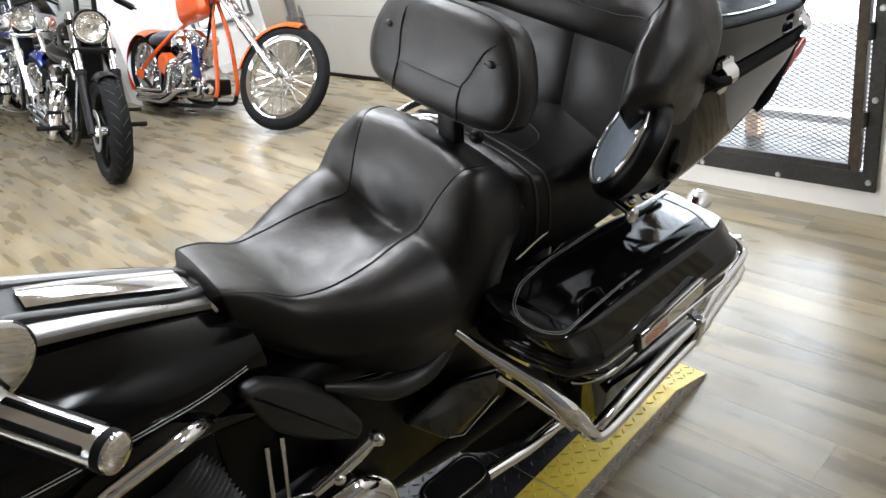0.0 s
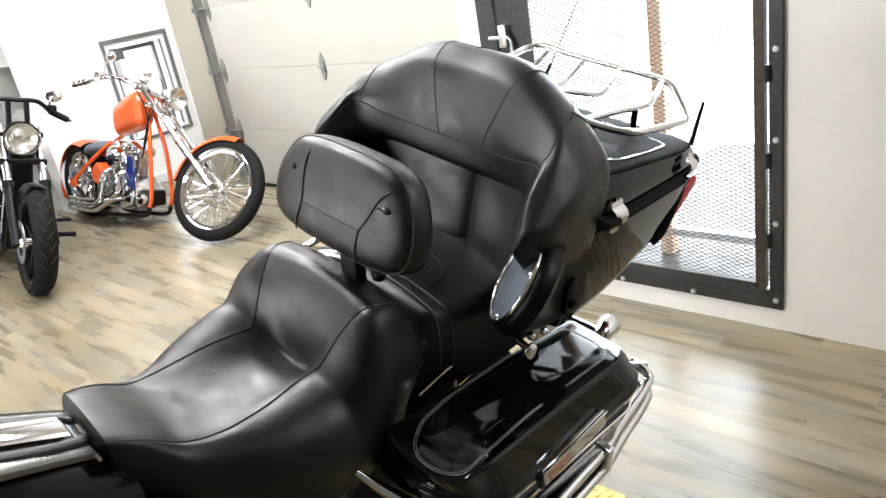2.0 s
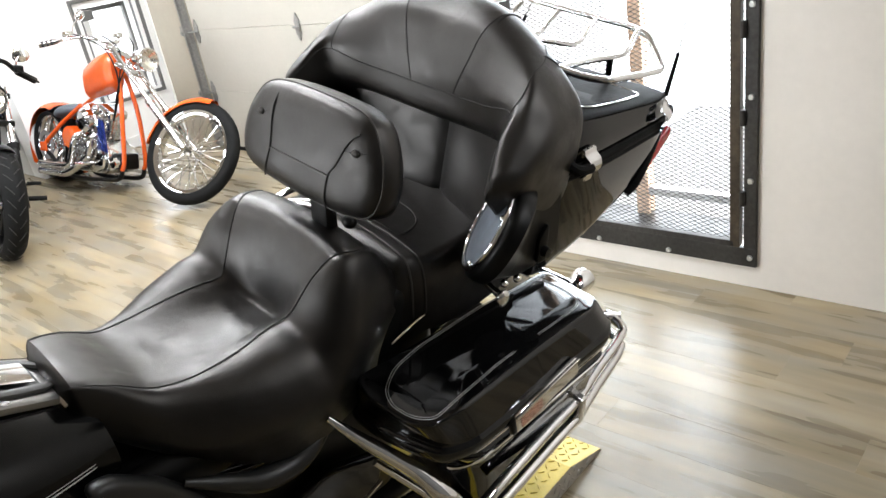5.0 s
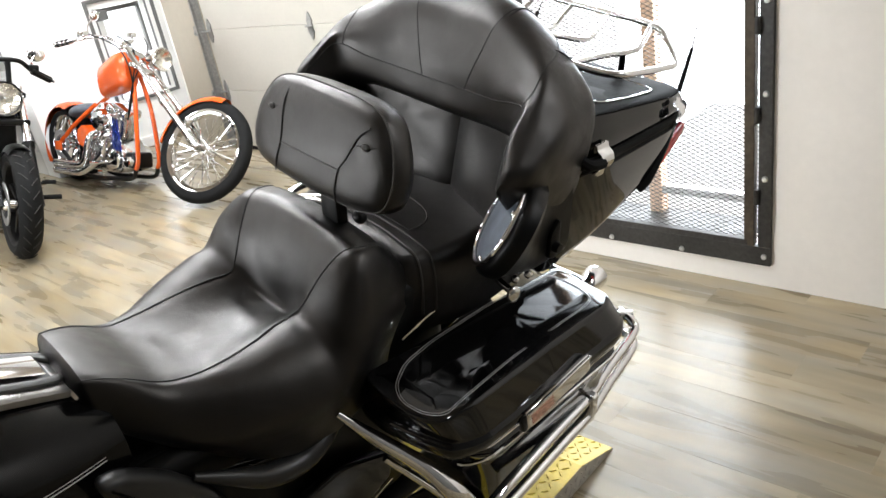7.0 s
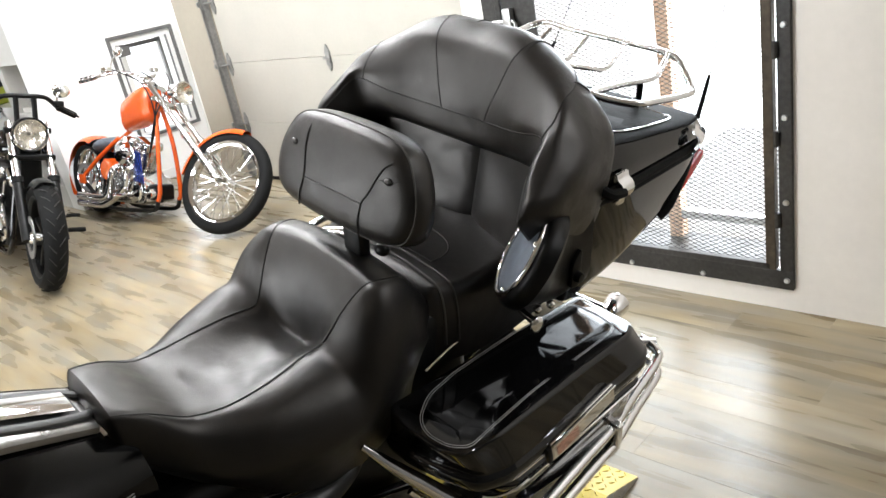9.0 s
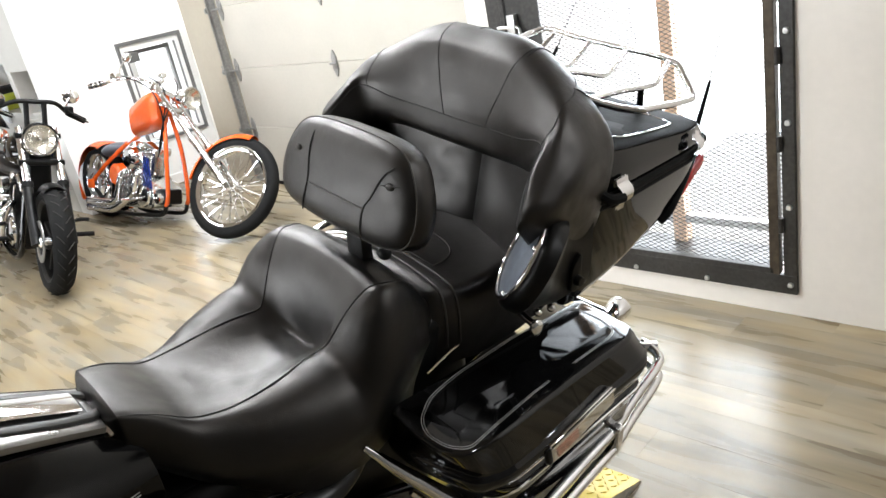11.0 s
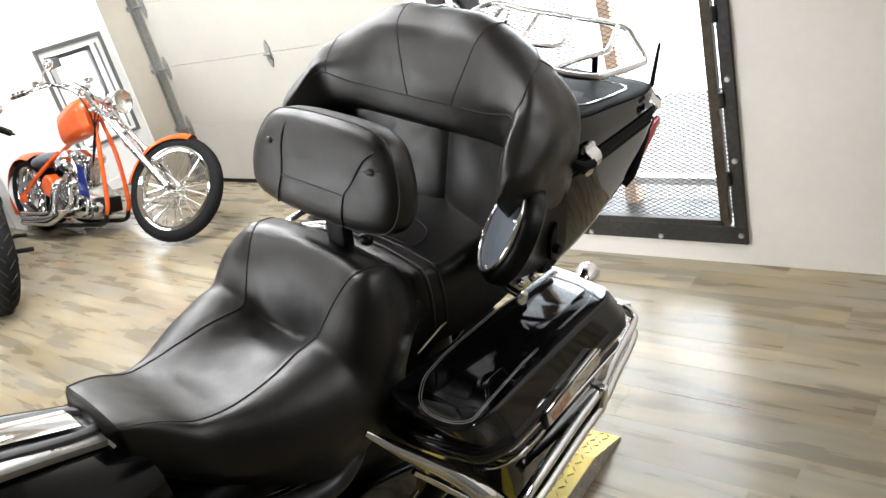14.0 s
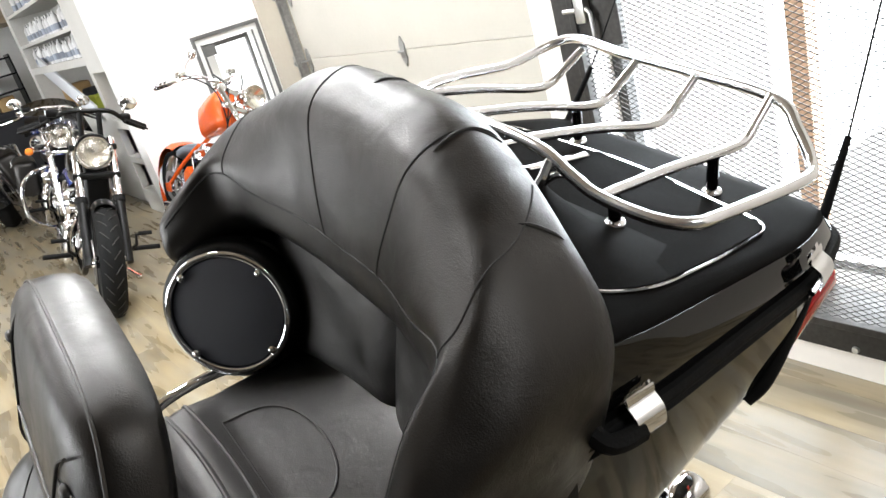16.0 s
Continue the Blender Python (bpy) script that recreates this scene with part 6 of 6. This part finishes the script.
    for k in range(2):
        part("exhaust", tube([(0.70 - 0.18 * k, -0.09, 0.42), (0.76 - 0.18 * k, -0.15, 0.36), (0.70 - 0.1 * k, -0.17, 0.20 - 0.05 * k), (0.4, -0.17, 0.19 - 0.06 * k), (-0.1, -0.18, 0.20 - 0.06 * k)], [0.021, 0.023, 0.026, 0.032, 0.034], 12, smooth=5), CHROME, b, "chrome exhaust pipe")
    part("kick_stand", tube([(0.80, 0.10, 0.12), (0.84, 0.2, 0.05), (0.78, 0.29, 0.065)], 0.009, 8, smooth=3), CHROME, b)
    part("belt_guard", box(0.1, 0.4, -0.13, -0.10, 0.26, 0.34, 0.01), SATIN_BLACK, b)
    if style == "tour":
        part("crash_bar", tube([(0.98, -0.05, 0.60), (1.0, -0.22, 0.56), (1.0, -0.31, 0.46), (0.99, -0.31, 0.25), (0.97, -0.20, 0.14), (0.95, -0.06, 0.12)], 0.014, 10, smooth=5), CHROME, b, "chrome crash bar")
        part("crash_bar", tube([(0.98, 0.05, 0.60), (1.0, 0.22, 0.56), (1.0, 0.31, 0.46), (0.99, 0.31, 0.25), (0.97, 0.20, 0.14), (0.95, 0.06, 0.12)], 0.014, 10, smooth=5), CHROME, b, "chrome crash bar")
        for s in (1, -1):
            sg = part("turn_signal", sphere((ax - 0.20, s * 0.22, 0.72), 0.03, 0.028, 0.028, 14), AMBER, b, "amber turn signal")
            part("stalk", rod((ax - 0.24, s * 0.09, 0.72), (ax - 0.215, s * 0.20, 0.72), 0.009), CHROME, sg)
            part("passing_lamp", lathe([(0, -0.07), (0.045, -0.05), (0.055, 0), (0.05, 0.012), (0, 0.016)], 20, pose(ax - 0.19, s * 0.155, 0.775, 0, 90, 0)), CHROME, b)
        rows = []
        for i in range(13):
            t = i / 12
            rows.append([Vector((ax - 0.22 - 0.22 * t + 0.02 * (1 - c * c), 0.23 * c * (1 - 0.25 * t), 0.86 + 0.22 * t - 0.04 * c * c)) for c in [lerp(-1, 1, j / 16) for j in range(17)]])
        ws = part("windshield", grid_mesh(rows), SHIELD, b, "smoked windshield")
        for s in (1, -1):
            part("saddlebag", box(-0.22, 0.30, s * 0.25 - 0.09, s * 0.25 + 0.09, 0.28, 0.58, 0.05, 4), LEATHER, b, "black leather saddlebag")
            for k in range(9):
                part("stud", sphere((-0.18 + k * 0.055, s * 0.345, 0.54), 0.008, 0.006, 0.008, 8), CHROME, b)
    steered(b, ("wheel", "fender", "fork_leg", "yoke", "fork_shroud", "headlamp", "riser", "handlebar", "turn_signal", "passing_lamp", "windshield"), (ax - 0.36, 0, 0.87), (ax, 0, r), 0 if dark else 6)
    return b


def fender_band(x, z, r):
    rows = []
    for i in range(17):
        a = radians(lerp(20, 160, i / 16))
        rows.append([Vector((x + d, r * math.cos(a), z + r * math.sin(a))) for d in (-0.03, 0.03)])
    return grid_mesh(rows)


SHIELD = glass("smoked_shield", (0.35, 0.36, 0.38), 0.05)
NEAR = Matrix.Translation((-4.526, 1.362, 0)) @ pose(0, 0, 0, 0, 0, -8.6) @ pose(0, 0, 0, -17.5, 0, 0) @ Matrix.Scale(1.13, 4) @ Matrix.Translation((-1.36, 0, 0))
cruiser("cruiser", NEAR, "black cruiser motorcycle with bare fork and round headlamp", LENS, GLOSS_BLACK, True, "bare")
SECOND = Matrix.Translation((-6.42, 1.60, 0)) @ pose(0, 0, 0, 0, 0, -6) @ pose(0, 0, 0, -12, 0, 0) @ Matrix.Scale(1.08, 4) @ Matrix.Translation((-1.36, 0, 0))
two = cruiser("cruiser", SECOND, "blue and silver cruiser with windshield and chrome crash bars", LENS, BLUE, False, "tour")
THIRD = pose(-8.55, 1.36, 0, 0, 0, 176) @ pose(0, 0, 0, -9, 0, 0) @ Matrix.Scale(1.16, 4)
three = cruiser("cruiser", THIRD, "black touring cruiser with a trunk and studded leather saddlebags", LENS, GLOSS_BLACK, False, "tour")
trunk = part("trunk", box(-0.36, 0.06, -0.25, 0.25, 0.68, 0.96, 0.05, 4), SATIN_BLACK, three, "black rear trunk")
part("trunk_rail", tube([(0.0, -0.17, 0.98), (-0.05, -0.19, 1.03), (-0.27, -0.19, 1.03), (-0.30, 0, 1.03), (-0.27, 0.19, 1.03), (-0.05, 0.19, 1.03), (0.0, 0.17, 0.98)], 0.012, 8, smooth=4), CHROME, trunk)
for s in (1, -1):
    part("lamp", lathe([(0, 0.03), (0.03, 0.026), (0.045, 0.008), (0.052, -0.004), (0.05, -0.02)], 20, pose(-0.365, s * 0.19, 0.84, 0, -90, 0)), CHROME, trunk, "round chrome lamp")
    sg = part("rear_signal", sphere((-0.40, s * 0.21, 0.735), 0.03, 0.034, 0.03, 14), AMBER, three, "amber rear signal")
    part("stalk", rod((-0.33, s * 0.18, 0.735), (-0.39, s * 0.205, 0.735), 0.012), CHROME, sg)
    part("bag_guard", tube([(0.20, s * 0.30, 0.60), (-0.10, s * 0.36, 0.60), (-0.27, s * 0.35, 0.54), (-0.29, s * 0.35, 0.32), (-0.22, s * 0.33, 0.25), (0.1, s * 0.30, 0.24)], 0.013, 10, smooth=5), CHROME, three, "chrome saddlebag guard rail")

# ---- store shelves at the far left ----
SHELF_Y = 2.27
SHELF_PAINT = mat("shelf_paint", (0.58, 0.57, 0.54), 0.5, grain=0.03, scale=30, blotch=0.05)
unit = thing("shelf_unit", pose(0, SHELF_Y, 0), "white built-in shelf unit stocked with bottles and boxes", "shelf")
part("side_panel", box(-9.75, -9.60, 0.0, 0.62, 0, 2.3, 0.004), SHELF_PAINT, unit, smooth=False)
part("end_panel", box(-6.90, -6.80, 0.0, 0.62, 0.86, 2.3, 0.004), SHELF_PAINT, unit, smooth=False)
for z in (1.29, 1.58, 1.90):
    part("shelf_board", box(-9.60, -6.90, 0.0, 0.45, z, z + (0.07 if z < 1.4 else 0.03), 0.003), SHELF_PAINT, unit, smooth=False)
part("back_panel", box(-9.60, -6.90, 0.46, 0.48, 1.29, 2.3), SHELF_PAINT, unit, smooth=False)
part("counter", box(-9.60, -6.20, 0.05, 0.62, 0.82, 0.86, 0.004), SHELF_PAINT, unit, smooth=False)
part("counter_front", box(-9.60, -6.80, 0.06, 0.10, 0.0, 0.82), SHELF_PAINT, unit, smooth=False)
# cubby unit beside the wall's end
cub = thing("cubby_unit", pose(0, SHELF_Y, 0), "white cubby shelf beside the wall end", "shelf")
for z0, z1 in ((0.0, 0.20), (0.445, 0.50), (0.745, 0.82)):
    part("cubby_board", box(-6.80, -6.40, 0.0, 0.5, z0, z1, 0.003), SHELF_PAINT, cub, smooth=False)
for x0, x1 in ((-6.84, -6.80), (-6.40, -6.148 - 0.222)):
    part("cubby_side", box(x0, x1, 0.0, 0.5, 0.0, 0.86, 0.003), SHELF_PAINT, cub, smooth=False)
part("cubby_back", box(-6.80, -6.40, 0.48, 0.5, 0.0, 0.86), SHELF_PAINT, cub, smooth=False)
part("niche_top", box(-6.80, -6.37, 0.0, 0.5, 1.22, 2.3, 0.003), SHELF_PAINT, cub, smooth=False)
part("niche_back", box(-6.80, -6.37, 0.42, 0.5, 0.86, 1.22), BEIGE_WALL, cub, smooth=False)

BOTTLE = mat("white_bottle_plastic", (0.66, 0.66, 0.66), 0.35, spread=0.2)
LABEL_GREY = mat("grey_blue_label", (0.24, 0.27, 0.33), 0.5, spread=0.5)
CARTON = mat("cardboard", (0.45, 0.29, 0.13), 0.8, grain=0.1, spread=0.2)
PURPLE = mat("purple_package", (0.10, 0.03, 0.22), 0.3)
LIME = mat("lime_fabric", (0.50, 0.55, 0.06), 0.7, bump=0.4)
DARK_CLOTH = mat("dark_cloth", (0.03, 0.03, 0.035), 0.8, bump=0.4, spread=0.3)
rnd2 = random.Random(3)
proto = None
for z in (1.36, 1.61, 1.93):
    x = -9.5
    while x < -7.0:
        wd = rnd2.choice((0.075, 0.085, 0.095))
        hgt = rnd2.uniform(0.17, 0.21)
        if rnd2.random() < 0.88:
            bt = thing("oil_bottle", pose(x, SHELF_Y + 0.08 + rnd2.random() * 0.03, z), "white plastic oil bottle standing on the shelf", "bottle", "shelf bottles")
            bm = lathe([(0, 0), (0.5, 0), (0.5, 0.02), (0.5, 0.68), (0.36, 0.8), (0.17, 0.86), (0.17, 0.93), (0.19, 0.93), (0.19, 1.0), (0, 1.0)], 12)
            part("bottle_body", moved(bm, Matrix.Diagonal((wd * 0.92, 0.06, hgt, 1))), BOTTLE, bt)
            lb = lathe([(0.506, 0.14), (0.506, 0.42)], 12)
            part("label_band", moved(lb, Matrix.Diagonal((wd * 0.92, 0.06, hgt, 1))), LABEL_GREY, bt)
        x += wd
for x, y, z, sx, sy, sz, m, lab in ((-9.3, 0.30, 0.86, 0.32, 0.26, 0.24, CARTON, "brown cardboard box on the counter"), (-8.1, 0.3, 0.86, 0.42, 0.3, 0.2, DARK_CLOTH, "dark folded cloth stack on the counter"), (-7.85, 0.24, 0.86, 0.36, 0.25, 0.14, LIME, "lime yellow folded garment on the counter"), (-7.0, 0.3, 0.86, 0.12, 0.2, 0.26, BOTTLE, "white box on the counter"), (-6.52, 0.2, 0.86, 0.12, 0.10, 0.3, CARTON, "brown paper box in the niche"), (-6.64, 0.2, 0.5, 0.2, 0.16, 0.19, PURPLE, "purple package in the cubby"), (-6.6, 0.2, 0.2, 0.3, 0.2, 0.16, DARK_CLOTH, "dark bag in the lower cubby"), (-6.72, 0.15, 0.86, 0.07, 0.07, 0.16, DARK_CLOTH, "small black bottle in the niche")):
    ob = tagged(obj("store_box", box(x - sx / 2, x + sx / 2, SHELF_Y + y - sy / 2, SHELF_Y + y + sy / 2, z, z + sz, min(sx, sy, sz) * 0.12, 3), m), lab, "box")
chair = thing("chair", pose(-7.9, 1.95, 0), "black chair with bright chrome legs", "chair")
# leaning white display board
tagged(obj("display_board", moved(box(-0.9, 0.9, -0.012, 0.012, -0.09, 0.09, 0.004), pose(-8.2, SHELF_Y + 0.02, 1.12, 0, 17, 0)), mat("pale_board", (0.72, 0.74, 0.78), 0.4)), "pale leaning display board under the shelf", "board")
part("seat", box(-0.18, 0.18, -0.18, 0.18, 0.40, 0.44, 0.015), SATIN_BLACK, chair)
for sx in (-1, 1):
    for sy in (-1, 1):
        part("leg", rod((sx * 0.16, sy * 0.16, 0), (sx * 0.16, sy * 0.16, 0.40), 0.011), CHROME, chair)
part("backrest", box(-0.18, 0.18, 0.16, 0.19, 0.52, 0.75, 0.012), SATIN_BLACK, chair)

# dark display cabinet at the store's end
cabinet = thing("display_cabinet", pose(-11.1, 1.75, 0), "dark display cabinet with stacked goods at the store end", "cabinet")
part("carcass", box(-0.25, 0.25, -0.7, 0.55, 0, 0.95, 0.01), DARK_CLOTH, cabinet, smooth=False)
for k in range(3):
    part("upper_shelf", box(-0.2, 0.2, -0.7, 0.55, 1.15 + 0.2 * k, 1.17 + 0.2 * k, 0.003), SATIN_BLACK, cabinet, smooth=False)
for y in (-0.69, 0.53):
    part("upright", box(-0.2, 0.2, y, y + 0.02, 0.95, 1.6, 0.003), SATIN_BLACK, cabinet, smooth=False)
for y, z, h, m, lab in ((0.30, 0.95, 0.17, CARTON, "brown cardboard box on the dark cabinet"), (0.05, 0.95, 0.13, LABEL_GREY, "blue-grey box on the dark cabinet"), (-0.3, 1.17, 0.12, LABEL_GREY, "blue-grey box on the cabinet shelf"), (0.2, 1.17, 0.14, BOTTLE, "white box on the cabinet shelf")):
    tagged(obj("store_box", box(-11.2, -10.98, 1.75 + y - 0.1, 1.75 + y + 0.1, z, z + h, 0.01), m), lab, "box")

# ---- floor planks ----
floor_ob = bpy.data.objects["floor"]
PLANK_W, PLANK_L, GAP = 0.152, 1.0, 0.0001
rnd = random.Random(7)
near_planks, far = [], []
row = 0
y = Y_BACK
while y < 3.3:
    x = X_LEFT - rnd.random() * PLANK_L
    while x < X_RIGHT:
        x0, x1 = max(x + GAP, X_LEFT), min(x + PLANK_L - GAP, X_RIGHT)
        hidden = (x1 < WALL_X - 0.3 and y > 2.9) or (x0 > JAMB_X + 0.2 and y > WALL_Y + 0.05)
        if x1 - x0 > 0.02 and not hidden:
            (near_planks if -6.2 < x0 and x1 < 0.9 and -0.3 < y < 3.2 else far).append((x0, x1, y + GAP, y + PLANK_W - GAP))
        x += PLANK_L
    y += PLANK_W
plank_meshes = {}
for x0, x1, y0, y1 in near_planks[:300]:
    key = round(x1 - x0, 3)
    if key not in plank_meshes:
        ob = obj("plank", box(-(x1 - x0) / 2, (x1 - x0) / 2, -(y1 - y0) / 2, (y1 - y0) / 2, -0.006, 0, 0.0002, 1), PLANK, floor_ob, False)
        plank_meshes[key] = ob.data
    else:
        ob = new("plank", plank_meshes[key])
        ob.parent = floor_ob
    ob.location = ((x0 + x1) / 2, (y0 + y1) / 2, 0)
verts, faces = [], []
for x0, x1, y0, y1 in far + near_planks[300:]:
    k = len(verts)
    verts += [(x0, y0, 0), (x1, y0, 0), (x1, y1, 0), (x0, y1, 0), (x0, y0, -0.006), (x1, y0, -0.006), (x1, y1, -0.006), (x0, y1, -0.006)]
    faces += [(k, k + 1, k + 2, k + 3)] + [(k + i, k + 4 + i, k + 4 + (i + 1) % 4, k + (i + 1) % 4) for i in range(4)]
me = bpy.data.meshes.new("floor_planks")
me.from_pydata(verts, [], faces)
me.materials.append(PLANK)
ob = new("floor_planks", me)
ob.parent = floor_ob
tagged(ob, kind="stuff")
